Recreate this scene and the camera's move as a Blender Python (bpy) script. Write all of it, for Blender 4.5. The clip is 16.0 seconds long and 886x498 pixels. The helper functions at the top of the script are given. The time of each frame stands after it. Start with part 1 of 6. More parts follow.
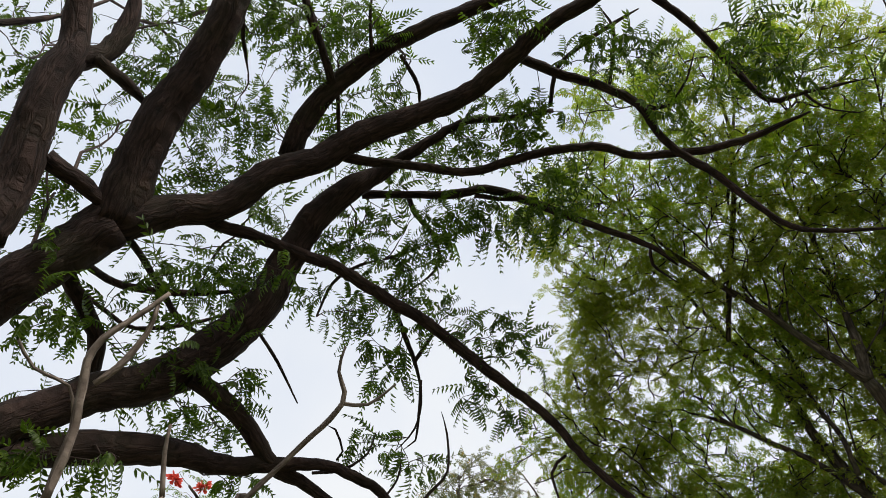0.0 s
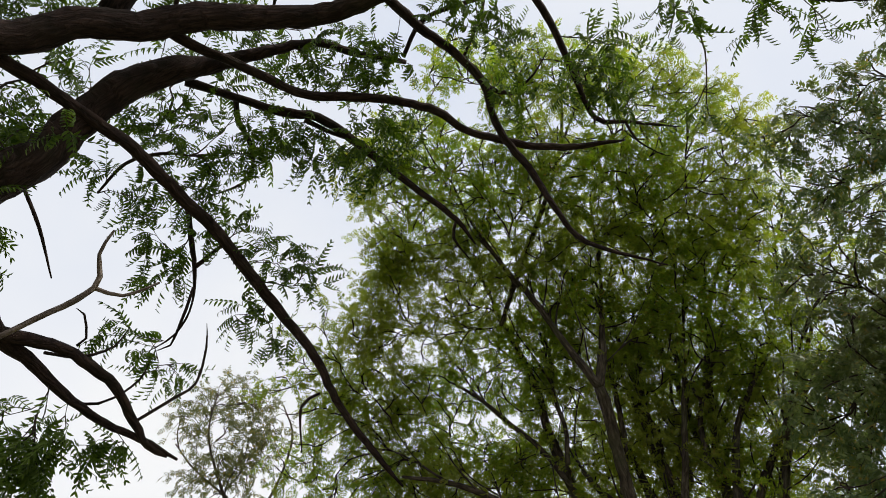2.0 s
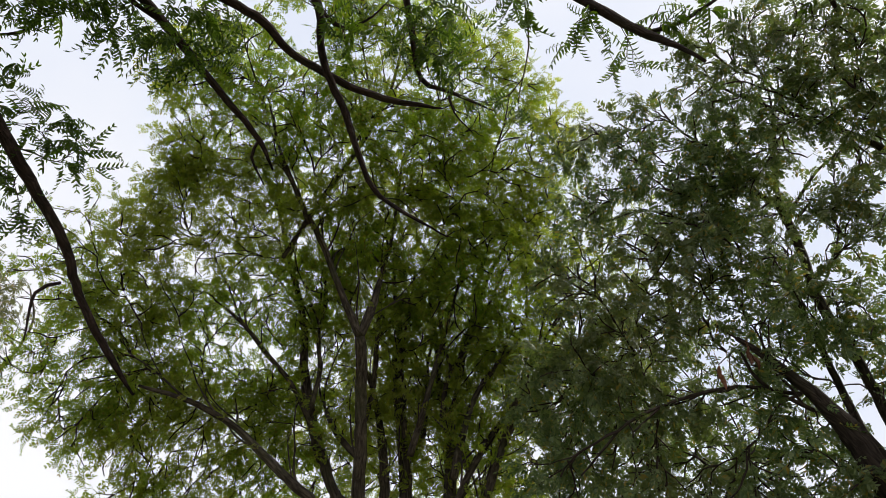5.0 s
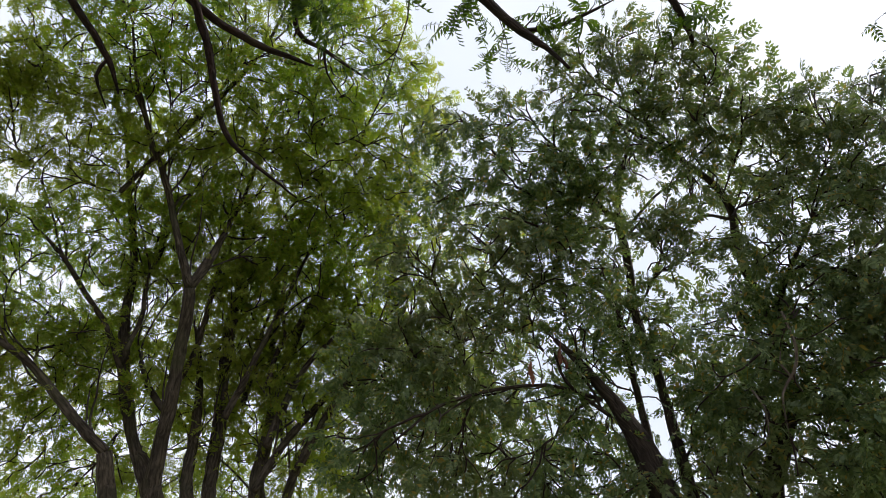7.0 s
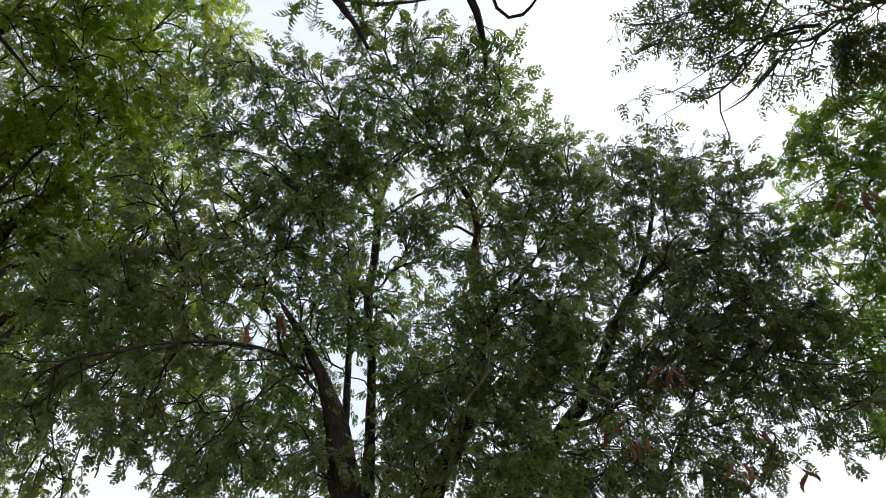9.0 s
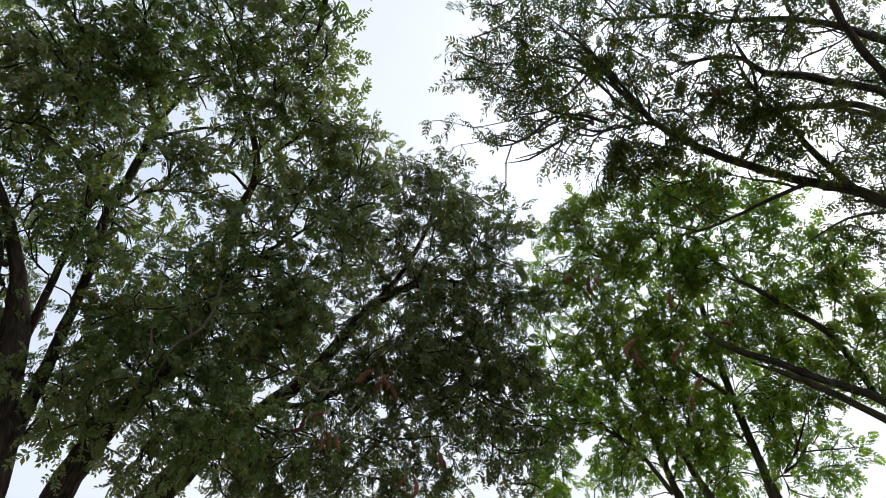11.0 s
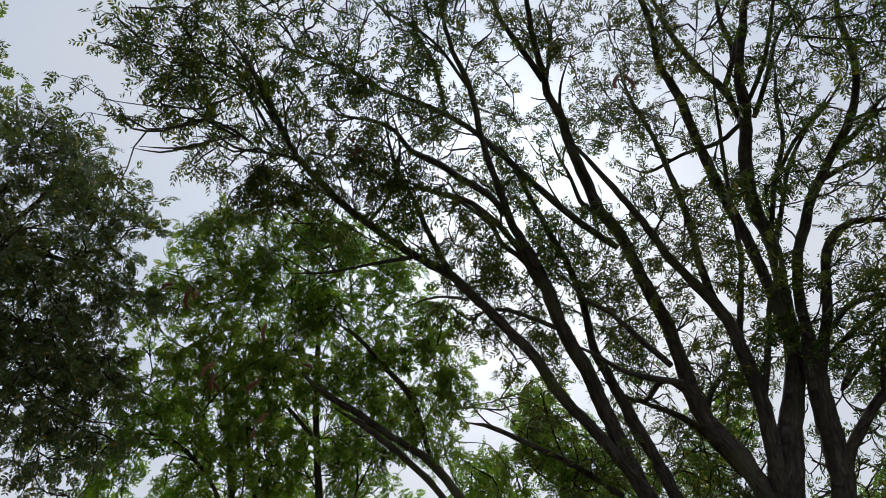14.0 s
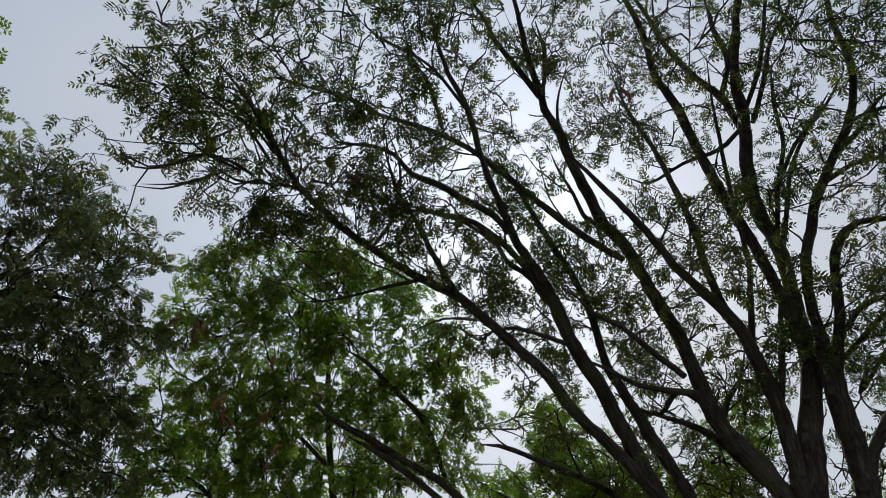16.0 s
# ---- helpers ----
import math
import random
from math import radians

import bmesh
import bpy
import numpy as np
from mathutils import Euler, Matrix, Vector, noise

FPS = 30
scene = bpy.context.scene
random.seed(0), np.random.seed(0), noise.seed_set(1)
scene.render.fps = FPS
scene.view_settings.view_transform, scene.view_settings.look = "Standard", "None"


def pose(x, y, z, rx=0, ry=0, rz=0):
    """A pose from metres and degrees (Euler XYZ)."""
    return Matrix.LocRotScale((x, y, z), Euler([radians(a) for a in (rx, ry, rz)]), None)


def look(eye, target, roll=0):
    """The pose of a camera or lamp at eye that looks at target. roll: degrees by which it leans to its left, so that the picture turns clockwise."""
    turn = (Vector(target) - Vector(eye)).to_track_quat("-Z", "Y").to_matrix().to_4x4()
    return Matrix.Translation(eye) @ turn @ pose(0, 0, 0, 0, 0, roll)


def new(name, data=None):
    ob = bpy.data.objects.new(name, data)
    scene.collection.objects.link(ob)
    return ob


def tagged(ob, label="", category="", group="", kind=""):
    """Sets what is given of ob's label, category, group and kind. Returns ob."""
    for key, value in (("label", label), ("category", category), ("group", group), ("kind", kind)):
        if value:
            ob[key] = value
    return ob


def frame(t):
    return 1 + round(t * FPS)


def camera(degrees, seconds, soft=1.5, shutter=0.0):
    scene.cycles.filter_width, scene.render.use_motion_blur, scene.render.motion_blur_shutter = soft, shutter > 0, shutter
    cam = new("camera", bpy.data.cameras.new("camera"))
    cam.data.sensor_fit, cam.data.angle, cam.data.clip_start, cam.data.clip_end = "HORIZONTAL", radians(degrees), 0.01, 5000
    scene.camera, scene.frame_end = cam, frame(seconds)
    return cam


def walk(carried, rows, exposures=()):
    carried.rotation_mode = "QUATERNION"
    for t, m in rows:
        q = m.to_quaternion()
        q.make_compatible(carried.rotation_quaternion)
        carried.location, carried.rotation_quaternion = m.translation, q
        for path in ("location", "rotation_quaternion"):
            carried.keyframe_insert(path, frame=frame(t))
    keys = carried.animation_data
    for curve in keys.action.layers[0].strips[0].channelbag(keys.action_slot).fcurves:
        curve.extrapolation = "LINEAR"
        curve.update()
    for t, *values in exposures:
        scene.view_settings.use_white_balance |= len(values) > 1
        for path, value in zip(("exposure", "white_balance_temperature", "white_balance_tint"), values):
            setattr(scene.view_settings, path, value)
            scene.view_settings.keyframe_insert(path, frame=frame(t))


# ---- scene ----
cam = camera(68.0, 16.0, 0.7)
PATH = [
    (0, (0.000, 0.000, 1.600), (-0.069, 1.200, 3.198), 1.64),
    (0.5, (0.056, -0.000, 1.613), (0.106, 1.234, 3.186), 2.51),
    (1, (0.099, 0.011, 1.596), (0.266, 1.270, 3.140), 2.00),
    (1.5, (0.167, 0.016, 1.608), (0.475, 1.277, 3.129), 1.91),
    (2, (0.224, 0.001, 1.580), (0.635, 1.249, 3.088), 0.98),
    (2.5, (0.304, 0.005, 1.624), (0.810, 1.230, 3.122), -0.35),
    (3, (0.361, -0.016, 1.600), (0.974, 1.175, 3.085), -1.23),
    (3.5, (0.368, -0.032, 1.598), (1.079, 1.124, 3.067), -1.20),
    (3.7, (0.342, -0.053, 1.589), (1.085, 1.106, 3.040), -0.82),
    (5.8, (0.576, -0.165, 1.580), (1.577, 0.887, 2.955), 0.22),
    (6, (0.606, -0.179, 1.578), (1.628, 0.847, 2.957), 0.19),
    (6.5, (0.644, -0.200, 1.570), (1.689, 0.793, 2.956), 0.77),
    (7, (0.682, -0.226, 1.569), (1.838, 0.667, 2.936), 0.27),
    (7.5, (0.730, -0.259, 1.583), (1.999, 0.478, 2.941), -1.59),
    (8, (0.722, -0.309, 1.575), (2.077, 0.303, 2.913), -2.50),
    (8.5, (0.721, -0.352, 1.584), (2.158, 0.134, 2.887), -1.82),
    (9, (0.727, -0.389, 1.579), (2.218, -0.048, 2.868), -0.76),
    (9.2, (0.734, -0.403, 1.577), (2.255, -0.129, 2.847), 0.06),
    (11.3, (0.754, -0.580, 1.546), (2.223, -0.942, 2.854), 5.16),
    (11.5, (0.724, -0.610, 1.567), (2.163, -1.036, 2.889), 5.55),
    (12, (0.684, -0.707, 1.583), (2.050, -1.292, 2.922), 5.35),
    (12.5, (0.655, -0.800, 1.600), (1.973, -1.510, 2.926), 4.14),
    (13, (0.606, -0.881, 1.598), (1.859, -1.696, 2.927), 3.27),
    (13.5, (0.561, -0.934, 1.582), (1.731, -1.818, 2.942), 2.07),
    (14, (0.531, -0.989, 1.572), (1.620, -1.960, 2.940), -0.21),
    (14.5, (0.508, -1.069, 1.561), (1.522, -2.118, 2.929), -2.59),
    (15, (0.505, -1.063, 1.567), (1.505, -2.123, 2.937), -3.31),
    (15.5, (0.517, -1.060, 1.570), (1.550, -2.087, 2.940), -3.18),
    (16, (0.525, -0.991, 1.588), (1.595, -1.923, 2.997), -2.64),
]
EXPOSURES = [(0.0, 0.0, 6600, 9), (2.5, 0.0, 6750, 10), (3.5, 0.02, 6800, 9), (6.0, 0.16, 6450, 13), (7.5, 0.25, 6300, 13), (9.0, 0.26, 6280, 11), (11.5, -0.05, 6250, 10), (12.5, -0.3, 6200, 11), (14.5, -0.52, 6200, 9), (16.0, -0.68, 6150, 9)]
walk(cam, [(t, look(eye, target, roll)) for t, eye, target, roll in PATH], EXPOSURES)

SUN_AZ, SUN_UP = 136.0, 46.0
SUN_WAY = Vector((math.sin(radians(SUN_AZ)) * math.cos(radians(SUN_UP)), math.cos(radians(SUN_AZ)) * math.cos(radians(SUN_UP)), math.sin(radians(SUN_UP))))
# ---- world and sun: a bright, thinly clouded sky ----
world = bpy.data.worlds.new("sky")
scene.world = world
world.use_nodes = True
wn, wl = world.node_tree.nodes, world.node_tree.links
wn.clear()
w_out = wn.new("ShaderNodeOutputWorld")
w_sky = wn.new("ShaderNodeTexSky")
w_sky.sky_type, w_sky.sun_disc = "NISHITA", False
w_sky.sun_elevation, w_sky.sun_rotation = radians(46), radians(SUN_AZ)
w_sky.air_density, w_sky.dust_density = 1.2, 3.0
w_bg = wn.new("ShaderNodeBackground")
w_bg.inputs["Strength"].default_value = 0.07
w_cloud = wn.new("ShaderNodeBackground")
w_co = wn.new("ShaderNodeTexCoord")
w_noise = wn.new("ShaderNodeTexNoise")
w_noise.inputs["Scale"].default_value, w_noise.inputs["Detail"].default_value = 1.6, 5.0
w_ramp = wn.new("ShaderNodeValToRGB")
w_ramp.color_ramp.elements[0].position, w_ramp.color_ramp.elements[0].color = 0.32, (0.72, 0.79, 0.93, 1)
w_ramp.color_ramp.elements[1].position, w_ramp.color_ramp.elements[1].color = 0.68, (0.95, 0.97, 1.0, 1)
w_dot = wn.new("ShaderNodeVectorMath")
w_dot.operation, w_dot.inputs[1].default_value = "DOT_PRODUCT", SUN_WAY
w_pow = wn.new("ShaderNodeMath")
w_pow.operation, w_pow.inputs[1].default_value, w_pow.use_clamp = "POWER", 26.0, True
w_glow = wn.new("ShaderNodeMath")
w_glow.operation, w_glow.inputs[1].default_value, w_glow.inputs[2].default_value = "MULTIPLY_ADD", 1.1, 1.08
w_half = wn.new("ShaderNodeMath")
w_half.operation, w_half.inputs[1].default_value = "MAXIMUM", 0.0
wl.new(w_co.outputs["Generated"], w_dot.inputs[0])
wl.new(w_dot.outputs["Value"], w_half.inputs[0])
wl.new(w_half.outputs[0], w_pow.inputs[0])
wl.new(w_pow.outputs[0], w_glow.inputs[0])
wl.new(w_glow.outputs[0], w_cloud.inputs["Strength"])
w_mix = wn.new("ShaderNodeMixShader")
w_mix.inputs[0].default_value = 0.88
wl.new(w_co.outputs["Generated"], w_noise.inputs["Vector"])
wl.new(w_noise.outputs["Fac"], w_ramp.inputs["Fac"])
wl.new(w_ramp.outputs["Color"], w_cloud.inputs["Color"])
wl.new(w_sky.outputs["Color"], w_bg.inputs["Color"])
wl.new(w_bg.outputs[0], w_mix.inputs[1])
wl.new(w_cloud.outputs[0], w_mix.inputs[2])
wl.new(w_mix.outputs[0], w_out.inputs["Surface"])

sun = new("sun", bpy.data.lights.new("sun", "SUN"))
sun.data.energy, sun.data.angle, sun.data.color = 3.0, radians(10), (1.0, 0.95, 0.87)
sun.matrix_world = look((0, 0, 0), -SUN_WAY)


# ---- materials ----
def material(name):
    m = bpy.data.materials.new(name)
    m.use_nodes = True
    n, l = m.node_tree.nodes, m.node_tree.links
    n.clear()
    return m, n, l, n.new("ShaderNodeOutputMaterial")


def bark(name, dark, light, plate=62.0, depth=0.012, lichen=0.0):
    """Rough bark: long fissures along the limb, faint plates, a fine grain, broad blotches; lichen: the share of grey-green film."""
    m, n, l, out = material(name)
    p = n.new("ShaderNodeBsdfPrincipled")
    p.inputs["Roughness"].default_value = 0.9
    p.inputs["Specular IOR Level"].default_value = 0.25
    uv = n.new("ShaderNodeUVMap")
    co = n.new("ShaderNodeTexCoord")
    grain = n.new("ShaderNodeTexNoise")
    grain.inputs["Scale"].default_value, grain.inputs["Detail"].default_value = 150.0, 4.0
    blot = n.new("ShaderNodeTexNoise")
    blot.inputs["Scale"].default_value, blot.inputs["Detail"].default_value = 7.0, 5.0
    l.new(co.outputs["Object"], grain.inputs["Vector"])
    l.new(co.outputs["Object"], blot.inputs["Vector"])
    mp = n.new("ShaderNodeMapping")
    mp.inputs["Scale"].default_value = (plate * 0.2, plate * 0.9, 1.0)
    l.new(uv.outputs["UV"], mp.inputs["Vector"])
    shift = n.new("ShaderNodeVectorMath")
    shift.operation = "MULTIPLY_ADD"
    shift.inputs[1].default_value = (2.4, 2.4, 0.0)
    l.new(blot.outputs["Color"], shift.inputs[0])
    l.new(mp.outputs["Vector"], shift.inputs[2])
    crack = n.new("ShaderNodeTexNoise")
    crack.inputs["Scale"].default_value, crack.inputs["Detail"].default_value, crack.inputs["Distortion"].default_value = 1.1, 4.0, 0.6
    l.new(shift.outputs[0], crack.inputs["Vector"])
    edge = n.new("ShaderNodeTexVoronoi")
    edge.feature = "DISTANCE_TO_EDGE"
    edge.inputs["Scale"].default_value = 0.8
    l.new(shift.outputs[0], edge.inputs["Vector"])
    groove = n.new("ShaderNodeMapRange")
    groove.inputs["From Max"].default_value, groove.inputs["To Min"].default_value = 0.22, 0.45
    l.new(edge.outputs["Distance"], groove.inputs["Value"])
    split = n.new("ShaderNodeMapRange")
    split.inputs["From Min"].default_value, split.inputs["From Max"].default_value = 0.3, 0.68
    l.new(crack.outputs["Fac"], split.inputs["Value"])
    relief = n.new("ShaderNodeMath")
    relief.operation = "MULTIPLY"
    l.new(split.outputs[0], relief.inputs[0])
    l.new(groove.outputs[0], relief.inputs[1])
    height = n.new("ShaderNodeMath")
    height.operation = "MULTIPLY_ADD"
    height.inputs[1].default_value = 0.3
    l.new(grain.outputs["Fac"], height.inputs[0])
    l.new(relief.outputs[0], height.inputs[2])
    ramp = n.new("ShaderNodeValToRGB")
    ramp.color_ramp.elements[0].position, ramp.color_ramp.elements[0].color = 0.12, (*dark, 1)
    ramp.color_ramp.elements[1].position, ramp.color_ramp.elements[1].color = 1.0, (*light, 1)
    l.new(height.outputs[0], ramp.inputs["Fac"])
    tone = n.new("ShaderNodeHueSaturation")
    wide = n.new("ShaderNodeMapRange")
    wide.inputs["From Min"].default_value, wide.inputs["From Max"].default_value = 0.3, 0.7
    wide.inputs["To Min"].default_value, wide.inputs["To Max"].default_value = 0.6, 1.25
    l.new(blot.outputs["Fac"], wide.inputs["Value"])
    l.new(wide.outputs[0], tone.inputs["Value"])
    l.new(ramp.outputs["Color"], tone.inputs["Color"])
    film = n.new("ShaderNodeMixRGB")
    film.inputs[2].default_value = (0.13, 0.145, 0.07, 1)
    patch = n.new("ShaderNodeTexNoise")
    patch.inputs["Scale"].default_value, patch.inputs["Detail"].default_value = 3.2, 6.0
    l.new(co.outputs["Object"], patch.inputs["Vector"])
    cover = n.new("ShaderNodeMapRange")
    cover.inputs["From Min"].default_value, cover.inputs["From Max"].default_value = 0.5, 0.7
    cover.inputs["To Max"].default_value = lichen
    l.new(patch.outputs["Fac"], cover.inputs["Value"])
    l.new(cover.outputs[0], film.inputs[0])
    l.new(tone.outputs[0], film.inputs[1])
    l.new(film.outputs[0], p.inputs["Base Color"])
    bump = n.new("ShaderNodeBump")
    bump.inputs["Strength"].default_value, bump.inputs["Distance"].default_value = 0.9, depth
    l.new(height.outputs[0], bump.inputs["Height"])
    l.new(bump.outputs["Normal"], p.inputs["Normal"])
    l.new(p.outputs[0], out.inputs["Surface"])
    return m


def foliage(name, low, high, through_colour, share=0.4, gloss=0.35, dry=0.0, patches=None, reach=1.0):
    """Thin leaves: varied greens leaf by leaf, light that passes through, a waxy sheen; dry: the share of yellowed ones; patches: the tone of whole boughs."""
    m, n, l, out = material(name)
    geo = n.new("ShaderNodeNewGeometry")
    inf = n.new("ShaderNodeObjectInfo")
    add = n.new("ShaderNodeMath")
    add.operation = "ADD"
    l.new(geo.outputs["Random Per Island"], add.inputs[0])
    l.new(inf.outputs["Random"], add.inputs[1])
    half = n.new("ShaderNodeMath")
    half.operation = "FRACT"
    l.new(add.outputs[0], half.inputs[0])
    ramp = n.new("ShaderNodeValToRGB")
    e = ramp.color_ramp.elements
    e[0].position, e[0].color = 0.0, (*low, 1)
    e[1].position, e[1].color = 0.93, (*high, 1)
    if dry:
        e.new(1.0 - dry * 0.4).color = (0.30, 0.22, 0.05, 1)
    l.new(half.outputs[0], ramp.inputs["Fac"])
    co = n.new("ShaderNodeTexCoord")
    patch = n.new("ShaderNodeTexNoise")
    patch.inputs["Scale"].default_value = 2.2
    l.new(co.outputs["Object"], patch.inputs["Vector"])
    hue = n.new("ShaderNodeHueSaturation")
    k = n.new("ShaderNodeMapRange")
    k.inputs["To Min"].default_value, k.inputs["To Max"].default_value = 0.72, 1.3
    l.new(patch.outputs["Fac"], k.inputs["Value"])
    l.new(k.outputs[0], hue.inputs["Value"])
    tones = n.new("ShaderNodeMixRGB")
    tones.inputs[2].default_value = (*(patches or high), 1)
    bough = n.new("ShaderNodeTexNoise")
    bough.inputs["Scale"].default_value, bough.inputs["Detail"].default_value = 0.9, 3.0
    l.new(co.outputs["Object"], bough.inputs["Vector"])
    spread = n.new("ShaderNodeMapRange")
    spread.inputs["From Min"].default_value, spread.inputs["From Max"].default_value = 0.44, 0.6
    spread.inputs["To Max"].default_value = 0.8 * reach if patches else 0.0
    l.new(bough.outputs["Fac"], spread.inputs["Value"])
    l.new(spread.outputs[0], tones.inputs[0])
    l.new(ramp.outputs["Color"], tones.inputs[1])
    l.new(tones.outputs[0], hue.inputs["Color"])
    p = n.new("ShaderNodeBsdfPrincipled")
    p.inputs["Roughness"].default_value, p.inputs["Specular IOR Level"].default_value = 0.42, gloss
    l.new(hue.outputs[0], p.inputs["Base Color"])
    tint = n.new("ShaderNodeMixRGB")
    tint.blend_type, tint.inputs[0].default_value = "MULTIPLY", 1.0
    tint.inputs[2].default_value = (*through_colour, 1)
    l.new(hue.outputs[0], tint.inputs[1])
    tr = n.new("ShaderNodeBsdfTranslucent")
    l.new(tint.outputs[0], tr.inputs["Color"])
    mix = n.new("ShaderNodeMixShader")
    mix.inputs[0].default_value = share
    l.new(p.outputs[0], mix.inputs[1])
    l.new(tr.outputs[0], mix.inputs[2])
    l.new(mix.outputs[0], out.inputs["Surface"])
    return m


def earth(name):
    m, n, l, out = material(name)
    p = n.new("ShaderNodeBsdfPrincipled")
    p.inputs["Roughness"].default_value = 0.95
    co = n.new("ShaderNodeTexCoord")
    a, b = n.new("ShaderNodeTexNoise"), n.new("ShaderNodeTexNoise")
    a.inputs["Scale"].default_value, a.inputs["Detail"].default_value = 0.35, 6.0
    b.inputs["Scale"].default_value, b.inputs["Detail"].default_value = 14.0, 5.0
    r = n.new("ShaderNodeValToRGB")
    r.color_ramp.elements[0].position, r.color_ramp.elements[0].color = 0.35, (0.05, 0.075, 0.025, 1)
    r.color_ramp.elements[1].position, r.color_ramp.elements[1].color = 0.65, (0.16, 0.12, 0.075, 1)
    l.new(co.outputs["Object"], a.inputs["Vector"])
    l.new(co.outputs["Object"], b.inputs["Vector"])
    l.new(a.outputs["Fac"], r.inputs["Fac"])
    bump = n.new("ShaderNodeBump")
    bump.inputs["Strength"].default_value = 0.5
    l.new(b.outputs["Fac"], bump.inputs["Height"])
    l.new(bump.outputs["Normal"], p.inputs["Normal"])
    l.new(r.outputs["Color"], p.inputs["Base Color"])
    l.new(p.outputs[0], out.inputs["Surface"])
    return m


BARK_NEEM = bark("neem bark", (0.014, 0.009, 0.008), (0.072, 0.044, 0.037), 62.0, 0.010, 0.1)
BARK_GREY = bark("grey-brown bark", (0.032, 0.024, 0.018), (0.15, 0.118, 0.088), 75.0, 0.006, 0.3)
BARK_DARK = bark("dark bark", (0.016, 0.011, 0.009), (0.095, 0.07, 0.056), 75.0, 0.006, 0.15)
BARK_ASH = bark("ash-brown bark", (0.023, 0.018, 0.0155), (0.105, 0.087, 0.075), 70.0, 0.004, 0.4)
BARK_PALE = bark("pale dry bark", (0.12, 0.09, 0.075), (0.32, 0.26, 0.22), 60.0, 0.003)
TWIG = bark("twig bark", (0.022, 0.014, 0.012), (0.09, 0.062, 0.052), 80.0, 0.002)
LEAF_NEEM = foliage("neem leaf", (0.034, 0.062, 0.012), (0.095, 0.14, 0.026), (1.5, 1.75, 0.45), 0.45, 0.25)
LEAF_LIGHT = foliage("light green leaf", (0.135, 0.205, 0.03), (0.31, 0.37, 0.066), (1.5, 1.65, 0.48), 0.64, 0.3, 0.12, (0.27, 0.265, 0.075), 0.85)
LEAF_DARK = foliage("dark green leaf", (0.07, 0.115, 0.046), (0.195, 0.24, 0.095), (1.45, 1.65, 0.75), 0.38, 0.36, 0.1, (0.18, 0.18, 0.085), 0.6)
# LEAF_DARK darkened by about a quarter: the backlit tree's shade is in the colour
LEAF_SHADE = foliage("shaded green leaf", (0.05, 0.08, 0.034), (0.14, 0.17, 0.072), (1.4, 1.6, 0.75), 0.3, 0.36, 0.1, (0.13, 0.11, 0.06), 0.7)
LEAF_FRESH = foliage("fresh green leaf", (0.075, 0.14, 0.027), (0.19, 0.265, 0.053), (1.5, 1.75, 0.6), 0.55, 0.3, 0.08, (0.17, 0.18, 0.06), 0.5)
LEAF_THIN = foliage("olive green leaf", (0.032, 0.06, 0.015), (0.10, 0.135, 0.037), (1.4, 1.6, 0.6), 0.35, 0.12, 0.15, (0.10, 0.085, 0.035), 0.7)
LEAF_OLIVE = foliage("brownish green leaf", (0.09, 0.105, 0.035), (0.18, 0.18, 0.07), (1.4, 1.5, 0.8), 0.45, 0.3, 0.1)
POD = foliage("brown pod skin", (0.10, 0.035, 0.016), (0.24, 0.095, 0.045), (1.0, 0.8, 0.6), 0.15, 0.3)
PETAL = foliage("coral red petal", (0.6, 0.07, 0.05), (0.75, 0.16, 0.11), (1.2, 1.0, 0.9), 0.4, 0.2)
EARTH = earth("dry earth and grass")


# ---- mesh builders ----
def quads(name, co, faces, mat, uv=None, smooth=False):
    """A mesh of quads from arrays."""
    me = bpy.data.meshes.new(name)
    co, faces = np.asarray(co, np.float32), np.asarray(faces, np.int32)
    me.vertices.add(len(co))
    me.vertices.foreach_set("co", co.ravel())
    me.loops.add(faces.size)
    me.loops.foreach_set("vertex_index", faces.ravel())
    me.polygons.add(len(faces))
    me.polygons.foreach_set("loop_start", np.arange(0, faces.size, 4, dtype=np.int32))
    if smooth:
        me.polygons.foreach_set("use_smooth", np.ones(len(faces), bool))
    if uv is not None:
        me.uv_layers.new(name="UVMap").data.foreach_set("uv", np.asarray(uv, np.float32)[faces.ravel()].ravel())
    me.update(calc_edges=True)
    me.materials.append(mat)
    return me


def child(name, me, parent, label=""):
    ob = new(name, me)
    ob.parent = parent
    return tagged(ob, label)


def smooth_path(pts, step):
    """A Catmull-Rom line through the points (x, y, z, radius), cut into steps of about that length."""
    p = np.asarray(pts, float)
    p = np.vstack([2 * p[0] - p[1], p, 2 * p[-1] - p[-2]])
    out = []
    for i in range(1, len(p) - 2):
        n = max(1, int(np.linalg.norm(p[i + 1, :3] - p[i, :3]) / step))
        u = (np.arange(n) / n)[:, None]
        a, b, c, d = p[i - 1 : i + 3]
        out.append(0.5 * (2 * b + (c - a) * u + (2 * a - 5 * b + 4 * c - d) * u**2 + (3 * b - a - 3 * c + d) * u**3))
    out = np.vstack(out + [p[-2:-1]])
    out[:, 3] = np.maximum(out[:, 3], 0.0012)
    return out


